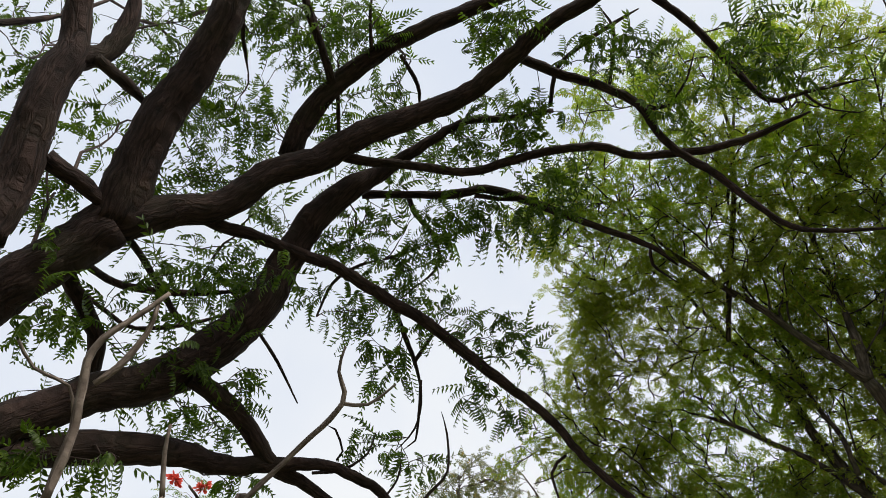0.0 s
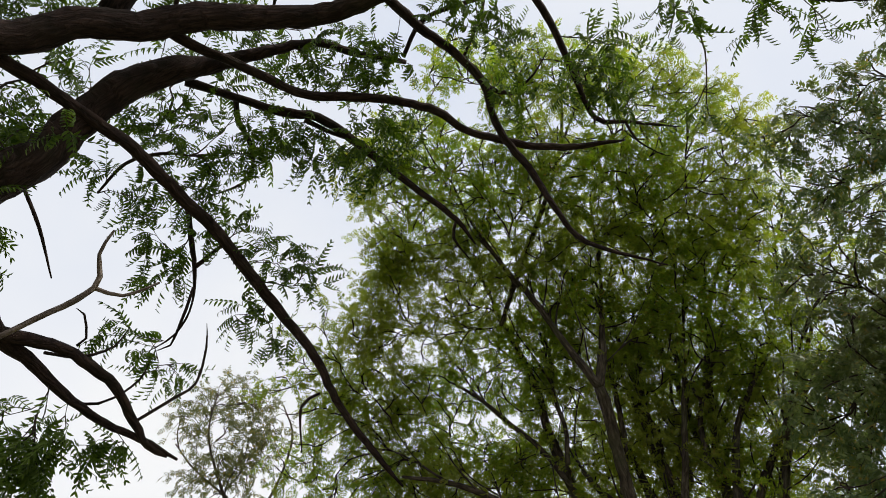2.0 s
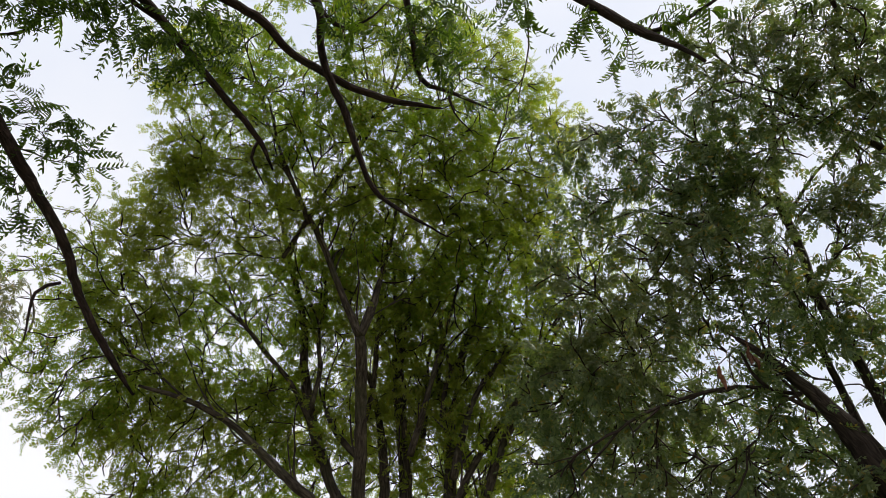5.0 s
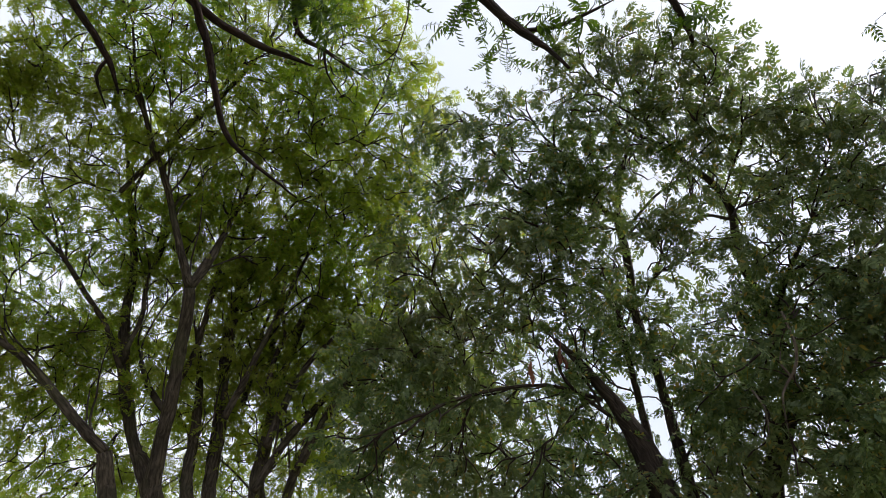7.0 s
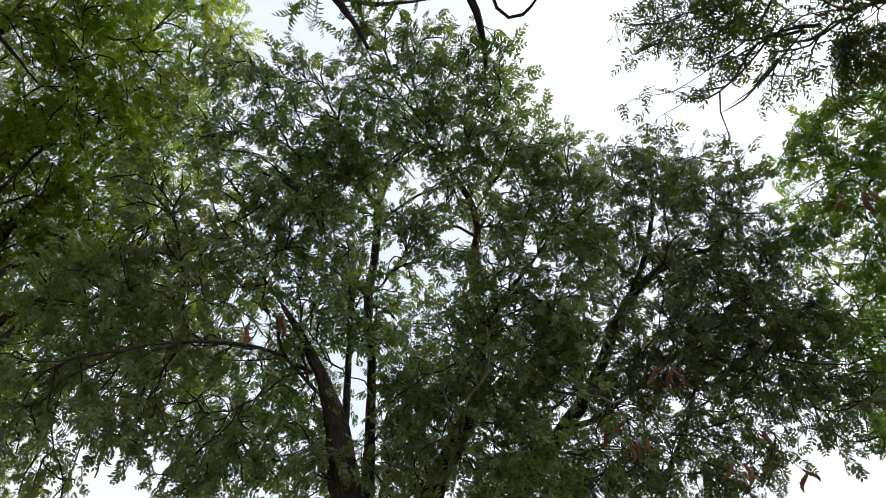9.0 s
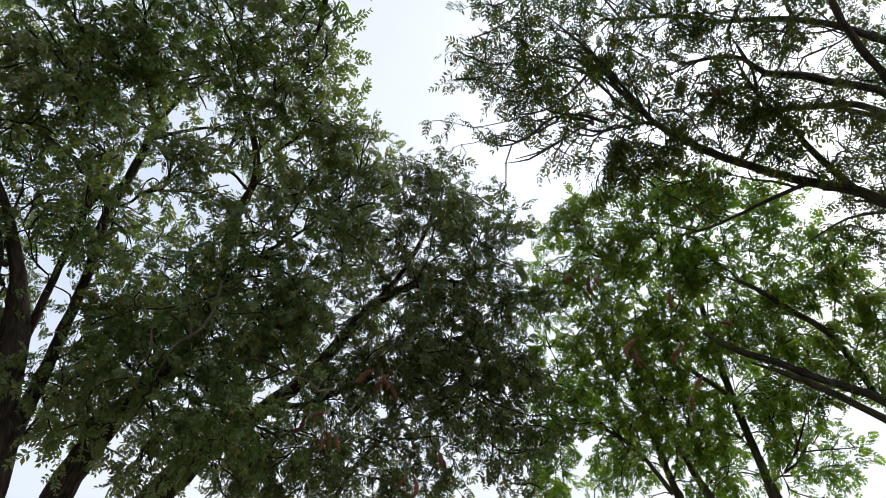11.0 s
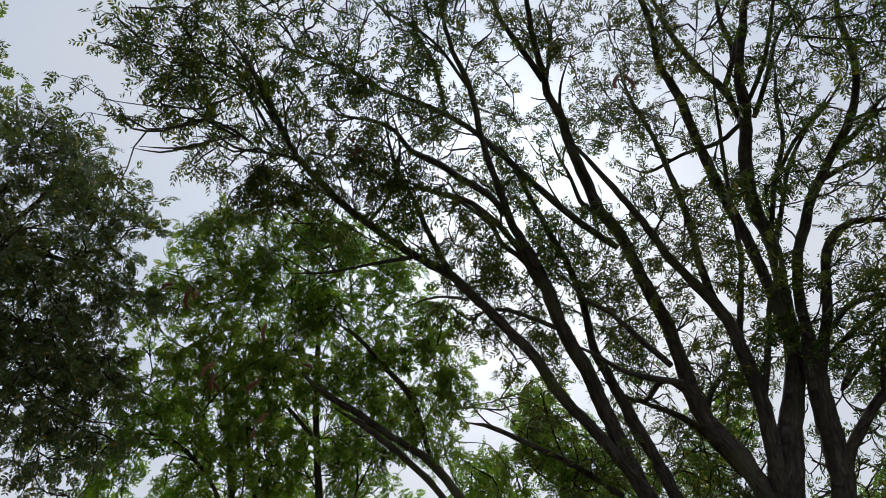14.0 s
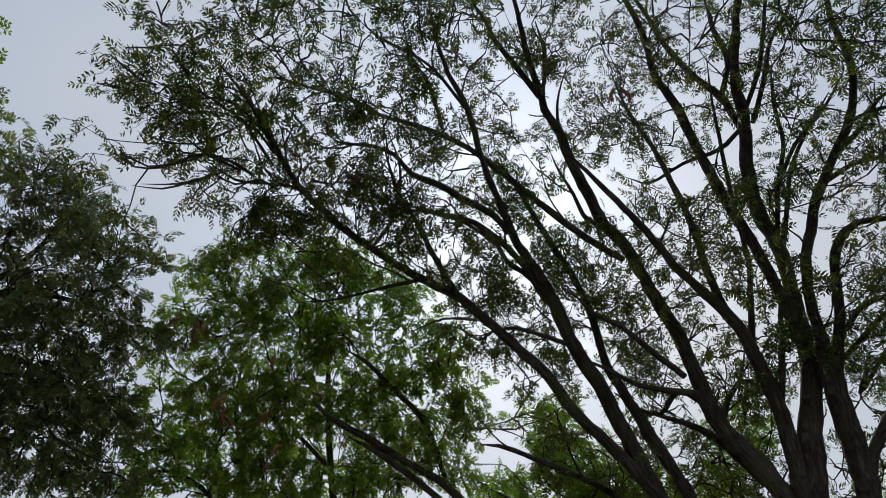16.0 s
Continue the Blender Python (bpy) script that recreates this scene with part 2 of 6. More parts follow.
def tube(line, sides=8, rough=0.0, rng=None, offset=0, cap=False):
    """Rings of vertices along a line of (x, y, z, radius), closed at the tip; gives vertices, quads and uv."""
    if cap:
        a, z = line[0].copy(), line[-1].copy()
        a[3] = z[3] = 0.0004
        a[:3] -= (line[1, :3] - line[0, :3]) * 0.05
        z[:3] += (line[-1, :3] - line[-2, :3]) * 0.05
        line = np.vstack([a, line, z])
    p, r = line[:, :3], line[:, 3].copy()
    n = len(p)
    t = np.gradient(p, axis=0)
    t /= np.linalg.norm(t, axis=1)[:, None] + 1e-9
    side = np.cross(t[0], (0.31, 0.2, 0.93))
    side /= np.linalg.norm(side) + 1e-9
    sides_at = []
    for k in range(n):
        side = side - (side @ t[k]) * t[k]
        side /= np.linalg.norm(side) + 1e-9
        sides_at.append(side.copy())
    s = np.array(sides_at)
    b = np.cross(t, s)
    a = np.arange(sides) * 2 * np.pi / sides
    rr = r[:, None] * np.ones(sides)
    if rough and rng is not None:
        rr = rr * (1 + rough * rng.normal(0, 1, (n, sides)) + rough * 0.3 * rng.normal(0, 1, (n, 1)))
    ring = p[:, None] + rr[..., None] * (np.cos(a)[:, None] * s[:, None] + np.sin(a)[:, None] * b[:, None])
    i = np.arange(n - 1)[:, None] * sides
    j = np.arange(sides)
    f = np.stack([i + j, i + (j + 1) % sides, i + sides + (j + 1) % sides, i + sides + j], -1).reshape(-1, 4)
    along = np.r_[0, np.cumsum(np.linalg.norm(np.diff(p, axis=0), axis=1))]
    uv = np.stack([np.repeat(along[:, None], sides, 1), np.abs(np.linspace(-1, 1, sides))[None] * np.maximum(r, 0.01)[:, None] * 3], -1)
    return ring.reshape(-1, 3), f + offset, uv.reshape(-1, 2)


def blade(length, width, root, along, across, normal, curl=0.15):
    """A leaflet of two quads: a pointed blade folded along its midrib."""
    tip = root + along * length - normal * curl * length
    mid1, mid2 = root + along * length * 0.3, root + along * length * 0.68 - normal * curl * 0.35 * length
    lift = normal * width * 0.22
    v = [root, mid1 + across * width * 0.5 + lift, mid2 + across * width * 0.42 + lift, tip, mid2 - across * width * 0.42 + lift, mid1 - across * width * 0.5 + lift]
    return v, [(0, 1, 2, 3), (0, 3, 4, 5)]


def pinnate(rng, length, pairs, leaf_len, leaf_wid, droop, hang, slim=False):
    """A feathered leaf along +y with z up: a bent rachis and leaflets in pairs that hang a little."""
    co, fa = [], []
    n = pairs + 2
    ys = np.linspace(0, length, n)
    line = np.stack([np.zeros(n) + rng.normal(0, 0.03) * ys, ys * (1 - 0.12 * (ys / length)), -droop * length * (ys / length) ** 1.8, np.full(n, 0.0009 if slim else 0.0014)], 1)
    ends = line[[0, n // 2, n - 1], :3]
    wide = np.array([0.0011, 0, 0.0006]) * (1.0 if slim else 1.5)
    v = np.vstack([np.stack([q - wide, q + wide]) for q in ends])
    f = np.array([(0, 1, 3, 2), (2, 3, 5, 4)])
    co.append(v)
    fa.append(f)
    count = len(v)
    t = np.gradient(line[:, :3], axis=0)
    t /= np.linalg.norm(t, axis=1)[:, None]
    for k in range(1, n):
        for sgn in (-1, 1):
            if rng.random() < (0.08 if slim else 0.05):
                continue
            fwd = (0.75 if k < n - 1 else 1.6) + rng.normal(0, 0.12)
            d = t[k] * fwd * 0.75 + np.array([sgn * 1.0, 0, 0]) + np.array([0, 0, -hang + rng.normal(0, 0.22 if slim else 0.18)])
            d /= np.linalg.norm(d)
            up = np.array([-sgn * 0.35 + rng.normal(0, 0.15), 0.2, 1.0])
            ac = np.cross(d, up)
            ac /= np.linalg.norm(ac)
            nm = np.cross(ac, d)
            size = (0.78 + 0.3 * math.sin(math.pi * min(1, 0.2 + k / n))) * rng.uniform(0.85, 1.1)
            if slim:
                w = leaf_wid * size * 0.5
                L = leaf_len * size
                root = line[k, :3]
                v = [root, root + d * L * 0.5 + ac * w, root + d * L, root + d * L * 0.5 - ac * w]
                f = [(0, 1, 2, 3)]
            else:
                v, f = blade(leaf_len * size, leaf_wid * size, line[k, :3], d, ac, nm)
            co.append(np.array(v))
            fa.append(np.array(f) + count)
            count += len(v)
    return np.vstack(co), np.vstack(fa)


def spray(rng, stem, leaves, **leaf):
    """A leafy twig along +y: a zigzag stem with feathered leaves on both sides."""
    n = leaves + 1
    ys = np.linspace(0, stem, n)
    line = np.stack([0.012 * np.cumsum(rng.normal(0, 1, n)) * (ys > 0), ys, 0.01 * np.cumsum(rng.normal(0, 1, n)) * (ys > 0) - 0.25 * stem * (ys / stem) ** 2, np.linspace(0.0022, 0.001, n)], 1)
    v, f, _ = tube(line, 3)
    co, fa, count = [v], [f], len(v)
    for k in range(leaves):
        sgn = 1 if k % 2 else -1
        v, f = pinnate(rng, leaf["length"] * rng.uniform(0.75, 1.15), leaf["pairs"], leaf["leaf_len"], leaf["leaf_wid"], leaf["droop"], leaf["hang"], True)
        yaw = -sgn * radians(rng.uniform(25, 85)) if k < leaves - 1 else rng.normal(0, 0.3)
        m = Euler((rng.normal(-0.15, 0.3), rng.normal(0, 0.5), yaw)).to_matrix()
        v = v @ np.array(m).T + line[min(k + 1, n - 1), :3]
        co.append(v)
        fa.append(f + count)
        count += len(v)
    return np.vstack(co), np.vstack(fa)


def turned(direction, rng, twist=0.5):
    """A turn that lays +y along the direction with z as near to up as it goes, rolled a little by chance."""
    y = direction / (np.linalg.norm(direction) + 1e-9)
    x = np.cross(y, (0, 0, 1))
    if np.linalg.norm(x) < 0.05:
        x = np.array([1.0, 0, 0])
    x /= np.linalg.norm(x)
    z = np.cross(x, y)
    a = rng.normal(0, twist)
    x, z = math.cos(a) * x + math.sin(a) * z, math.cos(a) * z - math.sin(a) * x
    return np.stack([x, y, z], 1)


class Tree:
    """A tree: an Empty at its foot, limbs as meshes of their own, then twigs and leaves grown into its crown's clumps."""

    def __init__(self, name, foot, label, category, seed, bark_mat, leaf_mat, shapes, leaf_name="leaf", singles=300, group=""):
        self.root = tagged(new(name), label, category, group)
        self.root.location = (*foot, 0.0)
        self.foot, self.bark, self.leaf_mat, self.leaf_name, self.singles = np.array([*foot, 0.0]), bark_mat, leaf_mat, leaf_name, singles
        self.rng = np.random.default_rng(seed)
        self.shapes = [quads(leaf_name, *s, leaf_mat) for s in shapes]
        self.raw = shapes
        self.nodes, self.spots = [], []

    def limb(self, name, pts, mat=None):
        if name in ("branch", "twig"):
            pts = [*pts[:-1], (*pts[-1][:3], pts[-1][3] * 0.4)]
        line = smooth_path(pts, 0.045)
        big = max(p[3] for p in pts)
        wob = min(0.012, 0.25 * big)
        line[1:, :3] += self.rng.normal(0, wob * 0.2, (len(line) - 1, 3))
        v, f, uv = tube(line, (14 if big > 0.05 else 9 if big > 0.02 else 6), 0.045 if big > 0.012 else 0.03, self.rng, 0, True)
        child(name, quads(name, v - self.foot, f, mat or self.bark, uv, True), self.root)
        self.nodes.append(np.c_[line, np.gradient(line[:, :3], axis=0)])

    def branchlets(self, count, length, thick, lift=0.3, spread=0.8, stout=(0.0, 0.03)):
        """Side branches by chance from wood of that stoutness: each bends off its limb and turns up a little."""
        rng = self.rng
        wood = np.vstack(self.nodes)
        wood = wood[(wood[:, 3] > stout[0]) & (wood[:, 3] < stout[1]) & (wood[:, 2] > 3.0)]
        for k in rng.choice(len(wood), count, replace=False):
            x, lead = wood[k, :3], wood[k, 4:7] / (np.linalg.norm(wood[k, 4:7]) + 1e-9)
            far, side = rng.uniform(*length), rng.normal(0, 1, 3)
            side -= (side @ lead) * lead
            way = lead + spread * side / (np.linalg.norm(side) + 1e-9) + np.array([0, 0, lift])
            bend = rng.normal(0, 0.13, 3) + np.array([0, 0, lift * 0.4])
            pts, n = [x], 6
            for _ in range(n - 1):
                way = way / np.linalg.norm(way) + bend + rng.normal(0, 0.24, 3)
                pts.append(pts[-1] + way / np.linalg.norm(way) * far / (n - 1))
            r = min(thick * rng.uniform(0.7, 1.2), wood[k, 3] * 0.75)
            self.spots.append(np.array(pts[2:]))
            self.limb("branch", [(*q, r * (1 - 0.75 * i / (n - 1))) for i, q in enumerate(pts)])

    def clumps(self, count, balls):
        """Spots for leafy twigs, in balls (x, y, z, radius), more of them towards the shell."""
        balls = np.asarray(balls, float)
        share = balls[:, 3] ** 2
        for b, k in zip(balls, np.round(count * share / share.sum()).astype(int)):
            d = self.rng.normal(0, 1, (k, 3))
            d /= np.linalg.norm(d, axis=1)[:, None]
            self.spots.append(b[:3] + d * 0.85 * b[3] * self.rng.uniform(0.15, 1.05, (k, 1)) ** 0.6)

    def grow(self, size=(0.8, 1.2), per=1, droop=0.35, bare=0.0, boughs=0.1, stout=1.0):
        """Boughs to some of the spots, twigs from the nearest wood to all others, then leaves on them."""
        rng = self.rng
        nodes = np.vstack(self.nodes)
        spots = np.vstack(self.spots)
        near = np.array([np.min(((nodes[:, :3] - s) ** 2).sum(1)) for s in spots])
        first = rng.random(len(spots)) < min(boughs, 260 / len(spots))
        rank = np.argsort(near + np.where(first, 0, 100))
        count = len(nodes) + 6 * len(spots)
        wood, lead = np.zeros((count, 3)), np.zeros((count, 3))
        wood[: len(nodes)], lead[: len(nodes)] = nodes[:, :3], nodes[:, 4:7]
        lead /= np.linalg.norm(lead, axis=1)[:, None] + 1e-9
        used = len(nodes)
        tubes, places, at = [], [], 0
        for i in rank:
            s = spots[i]
            d = s - wood[:used]
            far = np.linalg.norm(d, axis=1)
            k = int(np.argmin(far * (1.55 - (d * lead[:used]).sum(1) / (far + 1e-6))))
            far = far[k]
            a = wood[k].copy()
            m = 7 if far > 0.35 else 5 if far > 0.15 else 3
            u = np.linspace(0, 1, m)[:, None]
            kick = 0.45 * far * lead[k] - 0.45 * (s - a) + rng.normal(0, 0.10 * far, 3) + np.array([0, 0, 0.08 * far])
            p = a + (s - a) * u + kick * (u * (1 - u) ** 2 * 3)
            p[1:-1] += rng.normal(0, 0.02 * far, (m - 2, 3))
            r0 = min(0.014, 0.004 + 0.009 * far) if first[i] else stout * min(0.007, 0.0022 + 0.006 * far)
            v, f, uv = tube(np.c_[p, np.linspace(r0, 0.0018 * stout, m)], 5 if first[i] else 4, 0, None, 0 if first[i] else at)
            if first[i]:
                child("bough", quads("bough", v - self.foot, f, TWIG, uv, True), self.root)
            else:
                tubes.append((v, f, uv))
                at += len(v)
            t = np.gradient(p, axis=0)
            t /= np.linalg.norm(t, axis=1)[:, None] + 1e-9
            wood[used : used + m - 1], lead[used : used + m - 1] = p[1:], t[1:]
            used += m - 1
            if rng.random() < bare:
                continue
            for n in range(per):
                w = t[-1] + rng.normal(0, 0.55 + 0.25 * n, 3) + np.array([0, 0, -droop])
                q = p[-1] if n == 0 else p[int(rng.integers(m // 2, m))]
                places.append((q, turned(w, rng, 1.0), rng.uniform(*size), int(rng.integers(len(self.raw)))))
        child("brushwood", quads("brushwood", np.vstack([t[0] for t in tubes]) - self.foot, np.vstack([t[1] for t in tubes]), TWIG, np.vstack([t[2] for t in tubes]), True), self.root)["kind"] = "stuff"
        order = rng.permutation(len(places))
        for i in order[: self.singles]:
            q, m, s, k = places[i]
            ob = child(self.leaf_name, self.shapes[k], self.root)
            ob.matrix_basis = Matrix.Translation(q - self.foot) @ Matrix(m.tolist()).to_4x4() @ Matrix.Scale(s, 4)
        co, fa, at = [], [], 0
        for i in order[self.singles :]:
            q, m, s, k = places[i]
            v, f = self.raw[k]
            co.append(v @ m.T * s + (q - self.foot))
            fa.append(f + at)
            at += len(v)
        if co:
            child("crown", quads("crown", np.vstack(co), np.vstack(fa), self.leaf_mat), self.root)["kind"] = "stuff"

    def hang(self, name, meshes, spots, size=1.0):
        """Pods or flowers at the spots, each a part of the tree, turned by chance."""
        for x, y, z in spots:
            ob = child(name, meshes[int(self.rng.integers(len(meshes)))], self.root)
            turn = Euler((self.rng.normal(0, 0.3), self.rng.normal(0, 0.3), self.rng.uniform(0, 6.28))).to_matrix().to_4x4()
            ob.matrix_basis = Matrix.Translation(Vector((x, y, z)) - Vector(self.foot)) @ turn @ Matrix.Scale(size * self.rng.uniform(0.85, 1.2), 4)


def pod(rng, length):
    """A hanging, curved pod with bulging seeds and a thin stalk; it hangs down from the origin."""
    n = 15
    u = np.linspace(0, 1, n)
    bow = rng.uniform(0.2, 0.45) * length
    r = 0.0115 * np.sin(np.pi * np.clip(u * 0.9 + 0.08, 0, 1)) ** 0.6 * (0.82 + 0.18 * np.cos(u * 5 * 2 * np.pi))
    line = np.c_[bow * np.sin(u * np.pi * 0.8), 0.004 * np.sin(u * 7), -0.03 - length * u, r]
    stalk = np.c_[np.zeros(4), np.zeros(4), np.linspace(0.03, -0.032, 4), np.full(4, 0.0015)]
    v1, f1, uv1 = tube(line, 8, 0.04, rng, 0, True)
    v2, f2, uv2 = tube(stalk, 4, 0, None, len(v1))
    return quads("seed_pod", np.vstack([v1, v2]), np.vstack([f1, f2]), POD, np.vstack([uv1, uv2]), True)


def blossom(rng):
    """A ragged cluster of coral red petals on one point."""
    co, fa = [np.zeros(3)], []
    for k in range(46):
        d = rng.normal(0, 1, 3)
        d *= np.array([1.3, 1.3, 0.7]) / np.linalg.norm(d)
        side = np.cross(d, rng.normal(0, 1, 3))
        side /= np.linalg.norm(side)
        far, s = rng.uniform(0.04, 0.10), rng.uniform(0.012, 0.02)
        co += [d * far * 0.75 + side * s, d * far, d * far * 0.75 - side * s]
        fa.append((0, 3 * k + 1, 3 * k + 2, 3 * k + 3))
    return quads("blossom", np.array(co), np.array(fa), PETAL)


shape_rng = np.random.default_rng(11)
NEEM = [pinnate(shape_rng, shape_rng.uniform(0.15, 0.24), int(shape_rng.integers(5, 8)), 0.045, 0.0135, shape_rng.uniform(0.2, 0.6), 1.05) for _ in range(12)]
FINE = [spray(shape_rng, 0.11, 4, length=0.074, pairs=4, leaf_len=0.027, leaf_wid=0.0115, droop=0.4, hang=0.4) for _ in range(10)]
WIDE = [spray(shape_rng, 0.11, 4, length=0.074, pairs=4, leaf_len=0.03, leaf_wid=0.0135, droop=0.4, hang=0.4) for _ in range(10)]
THIN = [spray(shape_rng, 0.1, 4, length=0.07, pairs=3, leaf_len=0.034, leaf_wid=0.0118, droop=0.5, hang=0.55) for _ in range(10)]

PODS = [pod(shape_rng, shape_rng.uniform(0.07, 0.11)) for _ in range(5)]
FLOWERS = [blossom(shape_rng) for _ in range(3)]

# ---- ground ----
g = bmesh.new()
bmesh.ops.create_grid(g, x_segments=60, y_segments=60, size=1.0)
for v in g.verts:
    x, y = v.co.x, v.co.y
    v.co.x, v.co.y = x * (6 + 894 * abs(x) ** 3), y * (6 + 894 * abs(y) ** 3)
    v.co.z = 0.05 * noise.noise(v.co * 0.3) - 0.03
gm = bpy.data.meshes.new("ground")
g.to_mesh(gm)
g.free()
gm.materials.append(EARTH)
tagged(new("ground", gm), "dry brown earth with patchy grass under the trees", "ground", kind="structure")

# ---- the near neem tree with low spreading limbs ----
T1 = Tree("neem_tree", (-2.5, 2.2), "neem tree with low dark spreading limbs and drooping feathered leaves", "tree", 1, BARK_NEEM, LEAF_NEEM, NEEM)
T1.limb("trunk", [(-2.5, 2.2, -0.05, 0.26), (-2.45, 2.15, 0.6, 0.2), (-2.4, 2.05, 1.5, 0.18), (-2.28, 1.9, 2.5, 0.16), (-2.14, 1.81, 3.34, 0.1141)])
T1.limb("limb", [(-2.38, 2.0, 1.7, 0.15), (-2.25, 1.85, 2.4, 0.12), (-1.94, 1.46, 3.68, 0.1011)])
T1.limb("limb", [(-2.4, 2.1, 1.5, 0.15), (-2.3, 2.2, 2.2, 0.12), (-2.06, 2.1, 3.09, 0.0977)])
T1.limb("limb", [(-2.4, 2.1, 1.4, 0.13), (-2.3, 2.25, 2.1, 0.10), (-2.03, 2.16, 3.05, 0.0653)])
T1.limb("limb", [(-2.14, 1.81, 3.34, 0.1141), (-1.96, 1.74, 3.66, 0.1092), (-1.79, 1.71, 3.88, 0.1102), (-1.63, 1.67, 4.07, 0.1149)])
T1.limb("limb", [(-1.63, 1.67, 4.07, 0.1149), (-1.48, 1.38, 4.42, 0.0998), (-1.32, 1.2, 4.67, 0.0913), (-1.17, 1.0, 4.88, 0.0842), (-1.08, 0.8, 5.05, 0.0788)])
T1.limb("limb", [(-1.63, 1.67, 4.07, 0.1045), (-1.43, 1.72, 4.23, 0.0821), (-1.21, 1.77, 4.37, 0.077), (-1.0, 1.7, 4.55, 0.0734), (-0.79, 1.7, 4.67, 0.0724), (-0.55, 1.63, 4.82, 0.0706), (-0.25, 1.58, 4.94, 0.0623), (0.03, 1.5, 5.04, 0.0565), (0.27, 1.35, 5.14, 0.0531), (0.47, 1.2, 5.23, 0.0434), (0.69, 1.09, 5.28, 0.0399), (0.92, 0.93, 5.33, 0.0332)])
T1.limb("limb", [(-0.97, 1.74, 4.78, 0.0622), (-0.88, 1.59, 4.93, 0.0627), (-0.72, 1.46, 5.07, 0.0569), (-0.44, 1.31, 5.22, 0.0477), (-0.15, 1.21, 5.32, 0.0447), (0.14, 1.12, 5.39, 0.0414), (0.45, 1.01, 5.44, 0.0346)])
T1.limb("limb", [(-1.94, 1.46, 3.68, 0.1011), (-1.89, 1.37, 3.91, 0.0941), (-1.84, 1.18, 4.16, 0.0849), (-1.81, 1.08, 4.33, 0.0821), (-1.76, 1.01, 4.49, 0.0692), (-1.76, 0.88, 4.64, 0.0571), (-1.74, 0.72, 4.79, 0.0523)])
T1.limb("branch", [(-1.79, 1.04, 4.42, 0.0556), (-1.67, 1.06, 4.61, 0.0479), (-1.61, 0.98, 4.78, 0.0439), (-1.59, 0.84, 4.95, 0.039)])
T1.limb("branch", [(-1.67, 1.05, 4.49, 0.031), (-1.61, 1.22, 4.58, 0.03), (-1.59, 1.36, 4.65, 0.0285)])
T1.limb("branch", [(-1.81, 1.33, 4.08, 0.0441), (-1.69, 1.48, 4.08, 0.0403), (-1.62, 1.59, 4.06, 0.041)])
T1.limb("branch", [(-2.14, 0.88, 4.48, 0.015), (-2.04, 0.94, 4.73, 0.0162), (-1.97, 0.98, 4.94, 0.0143)])
T1.limb("limb", [(-2.06, 2.1, 3.09, 0.0977), (-1.94, 2.16, 3.29, 0.0935), (-1.72, 2.24, 3.53, 0.0913), (-1.44, 2.34, 3.74, 0.1035), (-1.23, 2.33, 3.97, 0.1092), (-1.06, 2.26, 4.2, 0.0956), (-0.97, 2.16, 4.4, 0.086), (-0.83, 2.03, 4.62, 0.0819), (-0.65, 1.95, 4.78, 0.0708), (-0.46, 1.91, 4.92, 0.0459), (-0.2, 1.81, 5.07, 0.0299), (0.03, 1.74, 5.18, 0.0235), (0.27, 1.75, 5.23, 0.0203), (0.54, 1.73, 5.28, 0.0136)])
T1.limb("limb", [(-2.03, 2.16, 3.05, 0.0653), (-1.91, 2.24, 3.18, 0.0737), (-1.74, 2.34, 3.33, 0.0735), (-1.5, 2.49, 3.43, 0.0725), (-1.32, 2.62, 3.48, 0.059), (-1.18, 2.72, 3.5, 0.0495), (-0.78, 2.86, 3.6, 0.0299), (-0.6, 2.96, 3.6, 0.028), (-0.47, 3.05, 3.57, 0.0256), (-0.38, 3.16, 3.51, 0.023), (-0.26, 3.27, 3.42, 0.0174), (-0.16, 3.33, 3.42, 0.0147)])
T1.limb("branch", [(-1.31, 2.33, 3.71, 0.043), (-1.18, 2.48, 3.69, 0.0495), (-1.08, 2.63, 3.64, 0.0447), (-0.99, 2.79, 3.56, 0.0423), (-0.86, 2.91, 3.54, 0.0323), (-0.67, 3.05, 3.48, 0.0249), (-0.47, 3.18, 3.44, 0.0198), (-0.3, 3.26, 3.44, 0.0174), (-0.1, 3.34, 3.41, 0.0177)])
T1.limb("branch", [(-1.34, 1.77, 4.3, 0.0394), (-1.26, 1.87, 4.33, 0.0345), (-1.13, 1.96, 4.37, 0.0324), (-0.89, 2.11, 4.39, 0.0334), (-0.7, 2.22, 4.4, 0.0341), (-0.46, 2.4, 4.36, 0.0346), (-0.21, 2.55, 4.29, 0.0318), (0.07, 2.74, 4.16, 0.0318), (0.44, 2.94, 3.95, 0.0253), (0.65, 3.09, 3.76, 0.022), (0.91, 3.2, 3.57, 0.0186), (1.09, 3.26, 3.45, 0.0154)])
T1.limb("branch", [(-0.73, 1.71, 4.78, 0.034), (-0.57, 1.78, 4.8, 0.0282), (-0.32, 1.83, 4.83, 0.0254), (0.03, 1.89, 4.84, 0.0256), (0.25, 1.85, 4.88, 0.0256), (0.51, 1.8, 4.91, 0.0255), (0.76, 1.78, 4.9, 0.0253), (0.94, 1.82, 4.86, 0.0221), (1.15, 1.8, 4.84, 0.0218), (1.35, 1.76, 4.81, 0.0215), (1.59, 1.66, 4.79, 0.018), (1.79, 1.53, 4.77, 0.0146)])
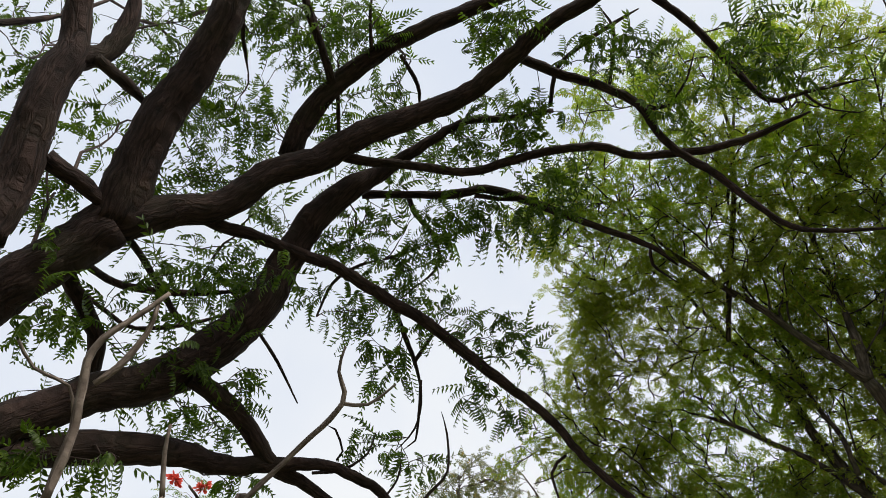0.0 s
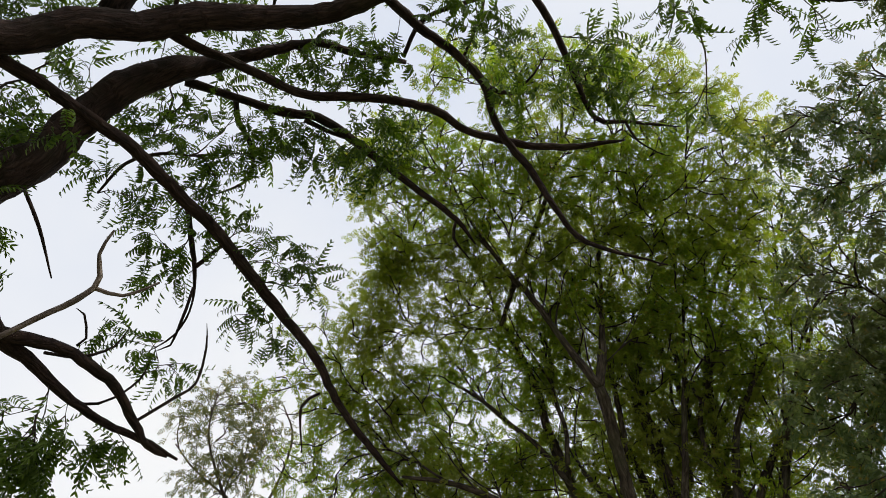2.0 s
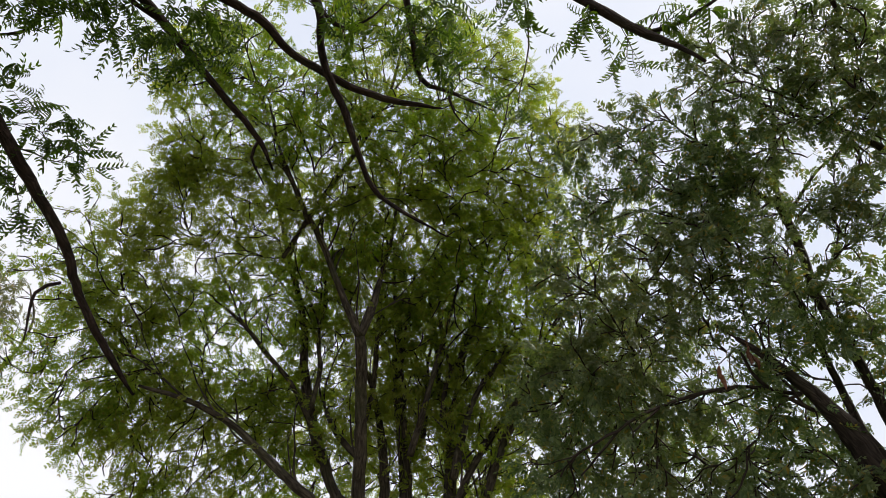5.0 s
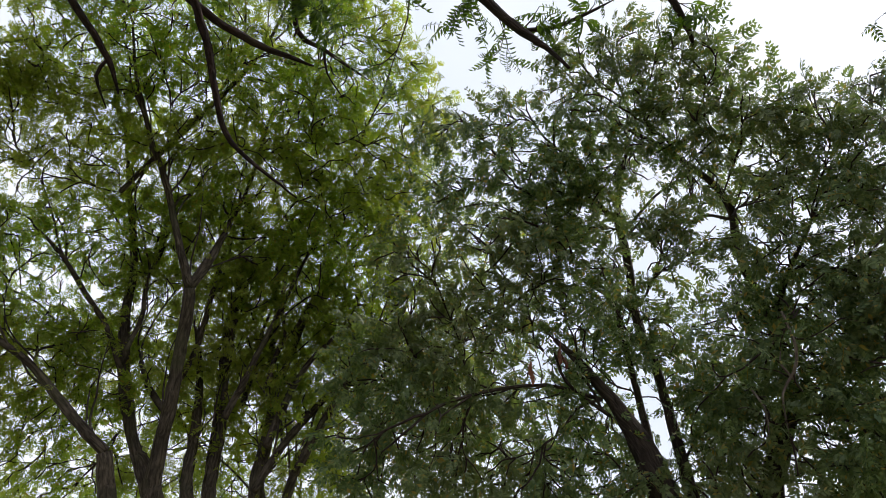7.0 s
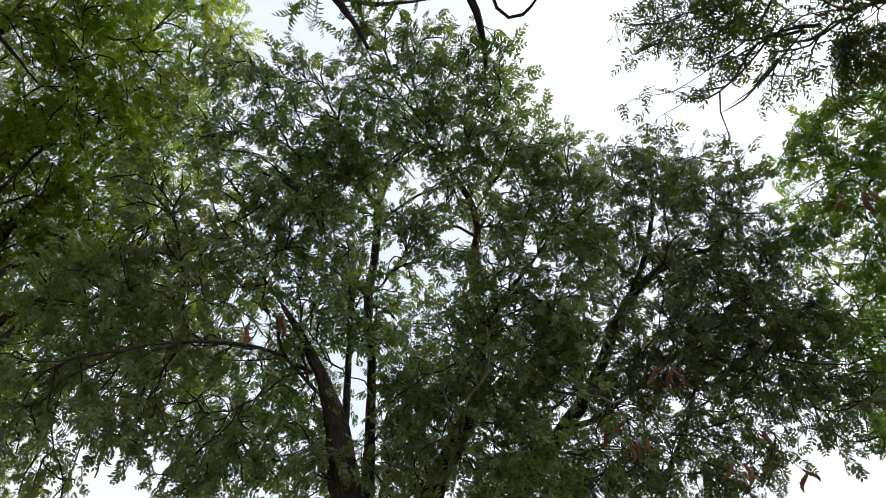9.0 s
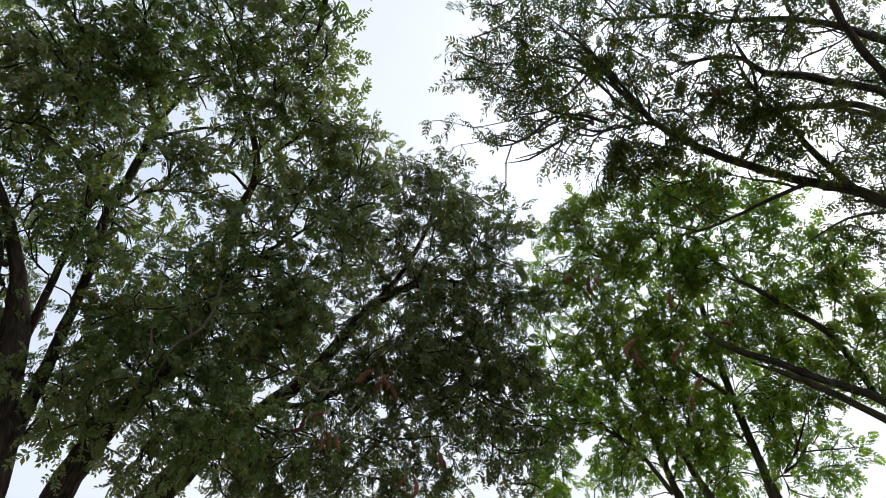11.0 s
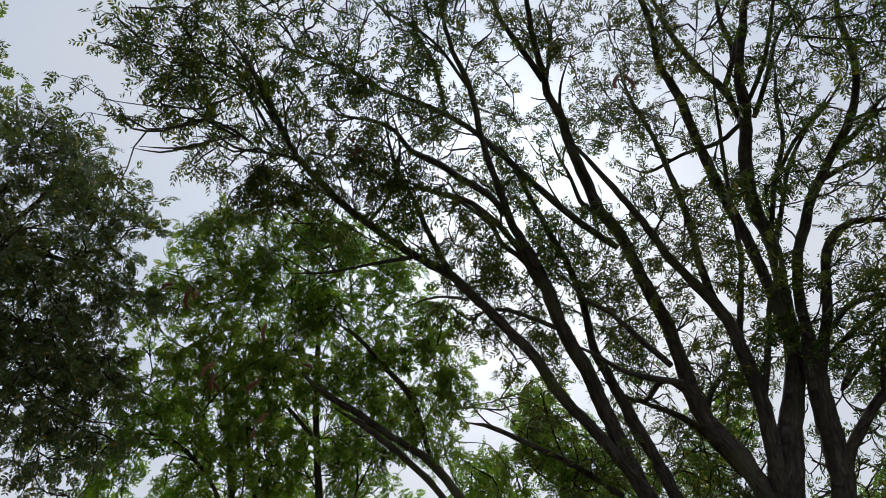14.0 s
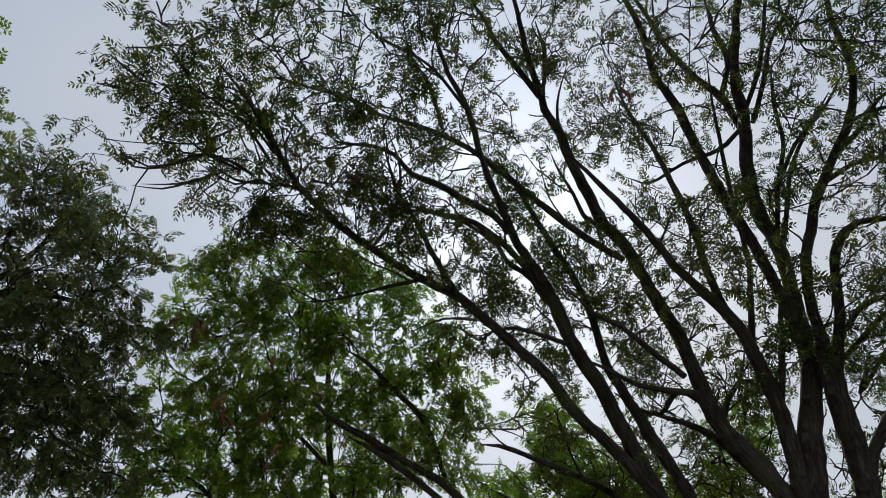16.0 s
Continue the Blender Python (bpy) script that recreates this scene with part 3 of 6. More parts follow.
T1.limb("branch", [(0.31, 1.39, 5.28, 0.0292), (0.55, 1.47, 5.2, 0.029), (0.76, 1.51, 5.12, 0.0254), (0.97, 1.58, 5.01, 0.0251), (1.06, 1.69, 4.91, 0.0218), (1.17, 1.77, 4.8, 0.0216), (1.35, 1.84, 4.66, 0.0211), (1.49, 1.91, 4.52, 0.0177), (1.7, 1.97, 4.34, 0.0142), (2.07, 1.83, 4.14, 0.0109)])
T1.limb("branch", [(1.01, 1.06, 5.27, 0.0213), (1.23, 1.2, 5.19, 0.0213), (1.44, 1.38, 5.07, 0.0183), (1.64, 1.54, 4.94, 0.0152), (1.8, 1.49, 4.91, 0.012), (1.94, 1.44, 4.88, 0.0088), (2.08, 1.39, 4.85, 0.0058)])
T1.limb("twig", [(1.63, 1.53, 4.92, 0.0091), (1.64, 1.56, 4.9, 0.0091)])
T1.limb("twig", [(1.8, 1.49, 4.91, 0.009), (1.89, 1.54, 4.83, 0.0059), (2.03, 1.54, 4.75, 0.0058)])
T1.limb("branch", [(-0.61, 2.07, 4.91, 0.0269), (-0.35, 2.09, 4.93, 0.0237), (-0.08, 2.1, 4.94, 0.0271), (0.13, 2.08, 4.96, 0.027), (0.36, 2.13, 4.91, 0.0269), (0.59, 2.19, 4.83, 0.0234), (0.81, 2.24, 4.75, 0.0198), (1.06, 2.29, 4.64, 0.0162), (1.2, 2.35, 4.54, 0.0128)])
T1.limb("twig", [(1.06, 2.29, 4.64, 0.0097), (1.07, 2.37, 4.57, 0.0097), (1.2, 2.43, 4.48, 0.0064)])
T1.limb("twig", [(0.06, 2.11, 4.94, 0.0169), (0.23, 2.13, 4.92, 0.0135), (0.39, 2.13, 4.9, 0.0101)])
T1.limb("branch", [(0.51, 1.67, 5.2, 0.0133), (0.55, 1.48, 5.3, 0.0132), (0.69, 1.36, 5.35, 0.013), (0.85, 1.26, 5.38, 0.0129), (1.0, 1.18, 5.4, 0.0096)])
T1.limb("twig", [(0.84, 1.54, 5.19, 0.0097), (0.86, 1.41, 5.28, 0.0097), (0.86, 1.27, 5.36, 0.0097), (0.78, 1.17, 5.45, 0.0065)])
T1.limb("twig", [(1.0, 1.63, 5.11, 0.0129), (1.09, 1.64, 5.08, 0.0128), (1.16, 1.62, 5.07, 0.0096), (1.24, 1.48, 5.1, 0.0063), (1.27, 1.34, 5.15, 0.0062)])
T1.limb("branch", [(-0.72, 1.43, 5.04, 0.025), (-0.77, 1.26, 5.14, 0.0217), (-0.83, 1.08, 5.22, 0.0246), (-0.87, 0.95, 5.28, 0.0244)])
T1.limb("branch", [(-0.5, 1.28, 5.14, 0.0125), (-0.5, 1.1, 5.25, 0.0093), (-0.48, 1.01, 5.34, 0.0093)])
T1.limb("twig", [(-0.71, 1.71, 4.97, 0.0129), (-0.71, 1.52, 5.09, 0.0128), (-0.7, 1.39, 5.18, 0.0064)])
T1.limb("branch", [(-0.34, 1.32, 5.15, 0.0125), (-0.26, 1.51, 5.19, 0.013), (-0.26, 1.67, 5.23, 0.0134)])
T1.limb("twig", [(-1.11, 1.0, 4.98, 0.0115), (-1.14, 1.15, 4.98, 0.0118), (-1.15, 1.33, 4.97, 0.0091)])
T1.limb("branch", [(-1.82, 1.73, 3.9, 0.0354), (-1.83, 1.89, 3.91, 0.0366), (-1.79, 2.16, 3.86, 0.0408), (-1.84, 2.34, 3.8, 0.0388), (-1.93, 2.48, 3.74, 0.0393)])
T1.limb("branch", [(-1.77, 1.71, 3.95, 0.0204), (-1.78, 1.9, 4.02, 0.0189), (-1.73, 2.09, 4.12, 0.02), (-1.53, 2.29, 4.29, 0.0185), (-1.24, 2.46, 4.5, 0.0132)])
T1.limb("branch", [(-1.62, 1.74, 4.1, 0.0187), (-1.61, 1.94, 4.16, 0.0168), (-1.58, 2.19, 4.17, 0.0177), (-1.55, 2.41, 4.19, 0.0153), (-1.47, 2.61, 4.26, 0.0129)])
T1.limb("branch", [(-2.04, 2.23, 4.23, 0.0121), (-1.93, 2.38, 4.21, 0.0123), (-1.84, 2.48, 4.22, 0.0125), (-1.61, 2.56, 4.33, 0.013), (-1.36, 2.59, 4.47, 0.0101)])
T1.limb("branch", [(-0.45, 2.54, 4.52, 0.0167), (-0.36, 2.73, 4.36, 0.0166), (-0.31, 2.82, 4.27, 0.0132), (-0.27, 2.96, 4.13, 0.0065), (-0.31, 3.07, 3.98, 0.0065), (-0.42, 3.14, 3.88, 0.0048)])
T1.limb("twig", [(-0.31, 2.82, 4.27, 0.0132), (-0.22, 2.74, 4.37, 0.01), (-0.16, 2.67, 4.44, 0.0067)])
T1.limb("twig", [(-1.22, 2.63, 4.35, 0.0099), (-1.11, 2.79, 4.25, 0.0099), (-0.99, 2.97, 4.09, 0.0098)])
T1.limb("twig", [(-0.86, 2.54, 4.36, 0.0065), (-0.77, 2.41, 4.5, 0.0098), (-0.61, 2.35, 4.59, 0.0099), (-0.48, 2.34, 4.62, 0.0066)])
T1.limb("branch", [(-0.35, 2.1, 4.98, 0.0171), (-0.3, 2.22, 4.91, 0.0172), (-0.19, 2.34, 4.84, 0.0138), (-0.17, 2.48, 4.73, 0.0103), (-0.36, 2.6, 4.62, 0.0069)])
T1.limb("twig", [(-0.82, 2.96, 3.62, 0.0083), (-0.67, 2.98, 3.65, 0.0085), (-0.54, 2.96, 3.74, 0.0058), (-0.5, 2.9, 3.83, 0.0059)])
T1.limb("twig", [(-0.7, 2.95, 3.69, 0.0057), (-0.67, 2.93, 3.73, 0.0057), (-0.71, 2.85, 3.81, 0.0057), (-0.75, 2.83, 3.82, 0.0043)])
T1.limb("twig", [(-0.75, 3.09, 3.55, 0.0085), (-0.6, 3.16, 3.51, 0.0085), (-0.48, 3.15, 3.57, 0.0058), (-0.39, 3.1, 3.67, 0.0059), (-0.37, 3.05, 3.75, 0.006)])
T1.limb("twig", [(-0.34, 3.21, 3.51, 0.0087), (-0.21, 3.15, 3.63, 0.0089), (-0.12, 3.1, 3.72, 0.0075), (-0.12, 2.99, 3.88, 0.0061), (-0.15, 2.91, 3.97, 0.0046)])
T1.limb("twig", [(-0.26, 2.75, 4.06, 0.0091), (-0.27, 2.86, 3.93, 0.009), (-0.29, 2.95, 3.81, 0.006), (-0.35, 2.97, 3.77, 0.0059)])
T1.limb("twig", [(0.53, 3.09, 3.81, 0.0095), (0.45, 3.15, 3.74, 0.0094), (0.51, 3.27, 3.54, 0.0092)])
T1.limb("limb", [(0.69, 1.09, 5.28, 0.0369), (0.97, 0.83, 5.23, 0.0319), (1.3, 0.76, 5.09, 0.0276), (1.64, 0.68, 4.9, 0.0278), (1.85, 0.6, 4.75, 0.0249), (2.02, 0.52, 4.6, 0.0246), (2.15, 0.44, 4.45, 0.0214), (2.23, 0.37, 4.34, 0.0131), (2.31, 0.31, 4.21, 0.0077)])
T1.limb("twig", [(2.21, 0.47, 4.58, 0.014), (2.28, 0.33, 4.56, 0.0111), (2.31, 0.16, 4.55, 0.0081), (2.32, 0.02, 4.54, 0.0053)])
T1.limb("branch", [(2.05, -0.12, 4.68, 0.0204), (2.31, -0.16, 4.56, 0.0207), (2.45, -0.19, 4.47, 0.0182), (2.55, -0.19, 4.41, 0.0157), (2.6, -0.19, 4.38, 0.0131), (2.66, -0.17, 4.33, 0.0079)])
T1.limb("twig", [(2.4, -0.27, 4.65, 0.0084), (2.48, -0.28, 4.61, 0.0085), (2.53, -0.33, 4.58, 0.0085), (2.53, -0.4, 4.58, 0.0085), (2.48, -0.48, 4.61, 0.0056), (2.42, -0.52, 4.64, 0.0055)])
T1.clumps(364, [(0.13, 1.26, 5.29, 0.23), (0.26, 1.18, 5.31, 0.2), (0.23, 1.75, 5.08, 0.3), (0.45, 1.66, 5.1, 0.2), (-0.04, 1.81, 5.06, 0.17), (0.94, 1.38, 5.12, 0.23), (0.73, 1.31, 5.2, 0.2), (1.12, 1.59, 4.98, 0.17), (1.52, 1.2, 4.99, 0.23), (1.45, 1.34, 4.96, 0.17), (1.67, 1.31, 4.87, 0.17), (-0.82, 1.35, 5.17, 0.2), (-0.92, 1.17, 5.2, 0.2), (-0.69, 1.22, 5.24, 0.17), (-0.53, 1.2, 5.27, 0.2), (-0.65, 1.62, 5.09, 0.13), (-0.39, 1.56, 5.15, 0.17), (-1.53, 1.28, 4.95, 0.17), (-1.68, 1.28, 4.88, 0.13), (-1.44, 1.05, 5.07, 0.17), (-1.03, 1.1, 5.2, 0.2), (-1.31, 1.51, 4.95, 0.17), (-1.18, 1.64, 4.94, 0.2), (-1.38, 1.69, 4.83, 0.17)])
T1.clumps(364, [(-1.53, 1.82, 4.69, 0.2), (-1.28, 1.93, 4.74, 0.17), (-1.59, 1.56, 4.8, 0.13), (-0.58, 2.25, 4.73, 0.23), (-0.25, 2.31, 4.74, 0.23), (-0.74, 2.23, 4.71, 0.17), (-0.42, 2.48, 4.58, 0.23), (-0.68, 2.6, 4.42, 0.2), (-0.49, 2.81, 4.26, 0.2), (0.18, 2.72, 4.39, 0.17), (0.37, 2.76, 4.33, 0.13), (0.01, 2.74, 4.37, 0.13), (0.07, 2.97, 4.13, 0.17), (0.23, 3.0, 4.08, 0.13), (-0.42, 3.12, 3.9, 0.13), (-0.32, 3.2, 3.81, 0.13), (-0.61, 3.08, 3.91, 0.1), (-1.29, 2.27, 4.5, 0.2), (-1.49, 2.29, 4.38, 0.2), (-1.29, 2.44, 4.35, 0.17), (-0.87, 2.48, 4.48, 0.13), (-1.11, 2.12, 4.68, 0.17), (0.58, 2.0, 4.9, 0.23), (0.42, 2.17, 4.81, 0.2)])
T1.clumps(194, [(0.12, 2.18, 4.83, 0.2), (-0.08, 2.2, 4.82, 0.2), (-0.22, 2.64, 4.46, 0.17), (-1.78, 1.75, 3.6, 0.12), (-1.48, 2.23, 3.17, 0.11), (-1.69, 2.1, 3.13, 0.13), (-1.13, 2.48, 3.8, 0.12), (-1.32, 2.27, 3.76, 0.12), (-2.14, 1.42, 4.54, 0.13), (-2.16, 1.14, 4.64, 0.13), (-2.08, 1.73, 4.4, 0.13), (-1.91, 1.36, 4.72, 0.1), (-2.03, 2.2, 4.1, 0.13), (-1.73, 2.65, 3.88, 0.13), (-1.52, 2.8, 3.85, 0.13), (-1.33, 2.88, 3.88, 0.13), (-1.22, 3.08, 3.66, 0.13)])
T1.clumps(105, [(-0.96, 3.03, 3.22, 0.19), (-0.64, 3.1, 3.27, 0.17), (-0.76, 3.14, 3.13, 0.22), (-0.39, 3.14, 3.31, 0.12)])
T1.clumps(52, [(1.96, 0.64, 4.65, 0.15), (2.22, 0.56, 4.56, 0.13), (2.24, 0.37, 4.59, 0.13), (2.33, 0.14, 4.58, 0.12), (1.96, 1.1, 4.49, 0.09), (1.85, 1.19, 4.49, 0.06), (2.53, -0.21, 4.48, 0.12), (1.63, 0.8, 4.72, 0.18)])
T1.clumps(170, [(-2.56, 1.32, 5.69, 0.34), (-2.12, 1.4, 5.9, 0.34), (-1.57, 1.63, 6.06, 0.43), (-1.12, 1.61, 6.2, 0.43), (-0.69, 1.76, 6.23, 0.39), (-1.4, 2.12, 5.91, 0.34), (-1.86, 1.94, 5.82, 0.34), (-2.36, 2.0, 5.53, 0.26), (-0.86, 1.38, 6.33, 0.34)])
T1.clumps(60, [(-0.72, 1.86, 5.23, 0.22), (-0.46, 2.04, 5.19, 0.25), (-0.19, 2.1, 5.2, 0.22), (-0.36, 1.81, 5.32, 0.22), (-0.76, 2.06, 5.11, 0.14), (-0.13, 1.81, 5.35, 0.18)])
T1.clumps(70, [(-2.05, 1.53, 4.18, 0.17), (-1.83, 1.57, 4.14, 0.15), (-1.85, 1.59, 3.85, 0.15), (-1.55, 1.87, 4.07, 0.14), (-1.31, 1.87, 4.00, 0.18), (-1.18, 2.14, 4.19, 0.15), (-1.64, 1.98, 3.93, 0.18), (-1.55, 2.24, 4.05, 0.18), (-1.24, 2.23, 3.93, 0.16), (-1.93, 2.08, 3.77, 0.14), (-1.77, 2.05, 3.85, 0.15), (-2.02, 2.24, 3.67, 0.14), (-1.62, 2.31, 3.80, 0.18), (-1.00, 2.00, 4.15, 0.18)])
T1.grow(per=2, size=(0.7, 1.1), droop=0.5, boughs=0.06)

# ---- a bare dry sapling beside it ----
T9 = Tree("dry_sapling", (-1.19, 2.31), "thin bare dry sapling with pale grey stems", "sapling", 9, BARK_PALE, LEAF_NEEM, NEEM)
T9.limb("trunk", [(-1.2, 2.33, -0.05, 0.03), (-1.4, 2.3, 1.5, 0.022), (-1.58, 2.16, 2.96, 0.0168), (-1.54, 2.05, 3.2, 0.0165)])
T9.limb("trunk", [(-1.18, 2.34, -0.02, 0.026), (-1.13, 2.55, 1.6, 0.018), (-1.07, 2.65, 3.15, 0.0148), (-0.99, 2.61, 3.26, 0.0126)])
T9.limb("stem", [(-1.19, 2.33, 0.1, 0.02), (-1.21, 2.36, 1.7, 0.014), (-1.22, 2.31, 3.07, 0.0112)])
T9.limb("stem", [(-1.58, 2.16, 2.96, 0.0168), (-1.54, 2.05, 3.2, 0.0199), (-1.52, 1.88, 3.46, 0.0161), (-1.39, 1.85, 3.63, 0.0119), (-1.29, 1.83, 3.75, 0.0098)])
T9.limb("stem", [(-1.07, 2.65, 3.15, 0.0148), (-0.99, 2.61, 3.26, 0.0126), (-0.81, 2.55, 3.45, 0.0131), (-0.6, 2.45, 3.65, 0.0135), (-0.62, 2.35, 3.76, 0.0081), (-0.59, 2.27, 3.85, 0.0055)])
T9.limb("stem", [(-0.6, 2.45, 3.65, 0.0108), (-0.48, 2.47, 3.66, 0.0081), (-0.35, 2.42, 3.74, 0.0055)])
T9.limb("stem", [(-1.51, 1.98, 3.37, 0.0137), (-1.44, 1.97, 3.45, 0.0163), (-1.36, 1.92, 3.59, 0.012), (-1.33, 1.85, 3.7, 0.0098)])
T9.limb("stem", [(-1.77, 1.77, 3.43, 0.0067), (-1.72, 1.88, 3.37, 0.0067), (-1.61, 1.98, 3.36, 0.0068), (-1.59, 2.06, 3.29, 0.0068)])
T9.limb("stem", [(-1.22, 2.31, 3.07, 0.0112), (-1.23, 2.21, 3.21, 0.0091), (-1.22, 2.15, 3.3, 0.0069)])

# ---- the light green tree ----
T2 = Tree("light_green_tree", (2.59, 3.21), "bushy many-stemmed tree with light green feathery foliage", "tree", 2, BARK_GREY, LEAF_LIGHT, FINE, "leaf_spray")
T2.limb("trunk", [(2.49, 3.21, -0.05, 0.088), (2.56, 3.24, 1.32, 0.054), (2.41, 3.21, 2.65, 0.0451), (2.24, 3.17, 2.99, 0.0437)])
T2.limb("trunk", [(2.59, 3.20, -0.05, 0.092), (2.68, 3.25, 1.40, 0.057), (2.58, 3.19, 2.8, 0.0477), (2.47, 3.13, 3.05, 0.0458)])
T2.limb("trunk", [(2.57, 3.23, -0.05, 0.067), (2.70, 3.21, 1.50, 0.037), (2.56, 3.25, 2.99, 0.031), (2.38, 3.29, 3.29, 0.0321)])
T2.limb("trunk", [(2.72, 3.20, -0.05, 0.075), (2.84, 3.20, 1.38, 0.044), (2.82, 3.19, 2.75, 0.0368), (2.7, 3.18, 3.14, 0.0356)])
T2.limb("trunk", [(2.76, 3.17, -0.05, 0.080), (2.89, 3.17, 1.38, 0.048), (2.9, 3.14, 2.76, 0.0402), (2.8, 3.11, 3.16, 0.0393)])
T2.limb("trunk", [(2.87, 3.08, -0.05, 0.087), (3.03, 3.04, 1.42, 0.053), (3.09, 2.98, 2.84, 0.0444), (3.01, 2.96, 3.23, 0.0437)])
T2.limb("trunk", [(2.41, 3.21, 2.65, 0.0451), (2.24, 3.17, 2.99, 0.0437), (2.16, 3.14, 3.13, 0.0383)])
T2.limb("limb", [(2.16, 3.14, 3.13, 0.0295), (1.98, 3.22, 3.27, 0.0267), (1.83, 3.27, 3.39, 0.0238), (1.72, 3.31, 3.48, 0.021), (1.53, 3.37, 3.57, 0.0179), (1.35, 3.43, 3.62, 0.0147), (1.15, 3.51, 3.65, 0.0087)])
T2.limb("trunk", [(2.58, 3.19, 2.8, 0.0477), (2.47, 3.13, 3.05, 0.0458), (2.4, 3.05, 3.26, 0.0404), (2.34, 2.97, 3.42, 0.0377), (2.25, 2.87, 3.63, 0.035), (2.16, 2.75, 3.83, 0.0352), (2.08, 2.67, 3.95, 0.0321)])
T2.limb("limb", [(2.08, 2.67, 3.95, 0.0256), (1.97, 2.68, 4.14, 0.0229), (1.88, 2.69, 4.3, 0.0199), (1.74, 2.67, 4.51, 0.0202), (1.56, 2.65, 4.7, 0.0169), (1.43, 2.63, 4.87, 0.0136), (1.27, 2.58, 5.05, 0.0103), (1.09, 2.47, 5.28, 0.0068)])
T2.limb("limb", [(2.08, 2.67, 3.95, 0.0256), (2.12, 2.65, 4.14, 0.03), (2.15, 2.63, 4.34, 0.0207), (2.17, 2.61, 4.53, 0.0143), (2.16, 2.52, 4.79, 0.011), (2.02, 2.25, 5.21, 0.0075)])
T2.limb("trunk", [(2.56, 3.25, 2.99, 0.031), (2.38, 3.29, 3.29, 0.0321), (2.23, 3.3, 3.55, 0.0362), (2.08, 3.26, 3.86, 0.0338), (2.01, 3.24, 4.06, 0.0276), (1.95, 3.19, 4.26, 0.0247), (1.81, 3.13, 4.51, 0.0215), (1.67, 3.07, 4.72, 0.0144), (1.46, 2.95, 4.99, 0.0108), (1.25, 2.88, 5.19, 0.0072)])
T2.limb("trunk", [(2.82, 3.19, 2.75, 0.0368), (2.7, 3.18, 3.14, 0.0356), (2.64, 3.15, 3.43, 0.0303), (2.61, 3.14, 3.6, 0.0276), (2.51, 3.11, 3.86, 0.0177), (2.41, 3.1, 4.06, 0.0108)])
T2.limb("trunk", [(2.9, 3.14, 2.76, 0.0402), (2.8, 3.11, 3.16, 0.0393), (2.78, 3.11, 3.36, 0.0405), (2.75, 3.09, 3.57, 0.0348), (2.68, 3.08, 3.77, 0.0249), (2.6, 3.02, 4.04, 0.0219), (2.53, 2.92, 4.33, 0.0187), (2.43, 2.85, 4.57, 0.0152), (2.28, 2.69, 4.89, 0.0077)])
T2.limb("trunk", [(3.09, 2.98, 2.84, 0.0444), (3.01, 2.96, 3.23, 0.0437), (3.02, 2.96, 3.45, 0.0384), (2.97, 2.91, 3.76, 0.029), (2.9, 2.92, 3.99, 0.0224), (2.82, 2.85, 4.28, 0.0192), (2.7, 2.79, 4.57, 0.0157), (2.6, 2.6, 4.94, 0.0121)])
T2.limb("limb", [(3.17, 2.92, 2.82, 0.0318), (3.16, 2.81, 3.28, 0.0272), (3.21, 2.68, 3.59, 0.0285), (3.27, 2.54, 3.86, 0.0222), (3.35, 2.34, 4.13, 0.0153)])
T2.limb("limb", [(2.92, 2.85, 3.1, 0.0224), (3.0, 2.77, 3.38, 0.0236), (3.11, 2.64, 3.65, 0.0212), (3.27, 2.4, 3.97, 0.0148), (3.47, 2.13, 4.2, 0.0077)])
T2.limb("limb", [(2.94, 2.85, 3.77, 0.018), (2.95, 2.8, 3.97, 0.0222), (2.93, 2.69, 4.27, 0.0268), (2.96, 2.59, 4.49, 0.0236), (2.95, 2.46, 4.73, 0.0161), (3.0, 2.21, 5.02, 0.0123), (3.03, 2.03, 5.23, 0.0084)])
T2.limb("limb", [(2.14, 3.25, 3.64, 0.0197), (1.96, 3.25, 3.86, 0.0166), (1.77, 3.27, 4.01, 0.0166), (1.56, 3.28, 4.17, 0.0132), (1.37, 3.31, 4.27, 0.0066)])
T2.limb("limb", [(2.39, 3.03, 3.39, 0.019), (2.27, 3.12, 3.55, 0.0194), (2.19, 3.18, 3.72, 0.0133)])
T2.limb("limb", [(1.59, 2.91, 4.49, 0.0146), (1.65, 2.66, 4.83, 0.0189), (1.72, 2.33, 5.18, 0.0154), (1.73, 2.03, 5.48, 0.0117), (1.64, 1.76, 5.75, 0.0078)])
T2.limb("limb", [(2.65, 2.9, 3.46, 0.023), (2.68, 2.84, 3.68, 0.0204), (2.69, 2.76, 3.9, 0.0176), (2.7, 2.67, 4.13, 0.0145), (2.7, 2.57, 4.35, 0.0111), (2.67, 2.39, 4.64, 0.0076)])
T2.limb("limb", [(2.9, 2.79, 3.35, 0.0265), (2.93, 2.74, 3.6, 0.0241), (2.97, 2.64, 3.87, 0.0179), (3.06, 2.51, 4.08, 0.0148), (3.16, 2.38, 4.27, 0.0115)])
T2.limb("limb", [(3.09, 2.72, 3.23, 0.0264), (3.14, 2.64, 3.49, 0.0242), (3.2, 2.54, 3.74, 0.0215), (3.27, 2.35, 4.04, 0.0149), (3.33, 2.13, 4.35, 0.0116)])
T2.limb("limb", [(2.37, 3.07, 3.54, 0.0196), (2.4, 3.0, 3.79, 0.017), (2.37, 2.93, 4.04, 0.0175), (2.33, 2.88, 4.26, 0.0144), (2.29, 2.8, 4.49, 0.011)])
T2.limb("limb", [(2.06, 3.12, 3.7, 0.0161), (2.06, 3.09, 3.93, 0.0134), (2.01, 3.08, 4.15, 0.0138), (1.99, 3.03, 4.39, 0.0107), (1.94, 2.98, 4.62, 0.0073)])
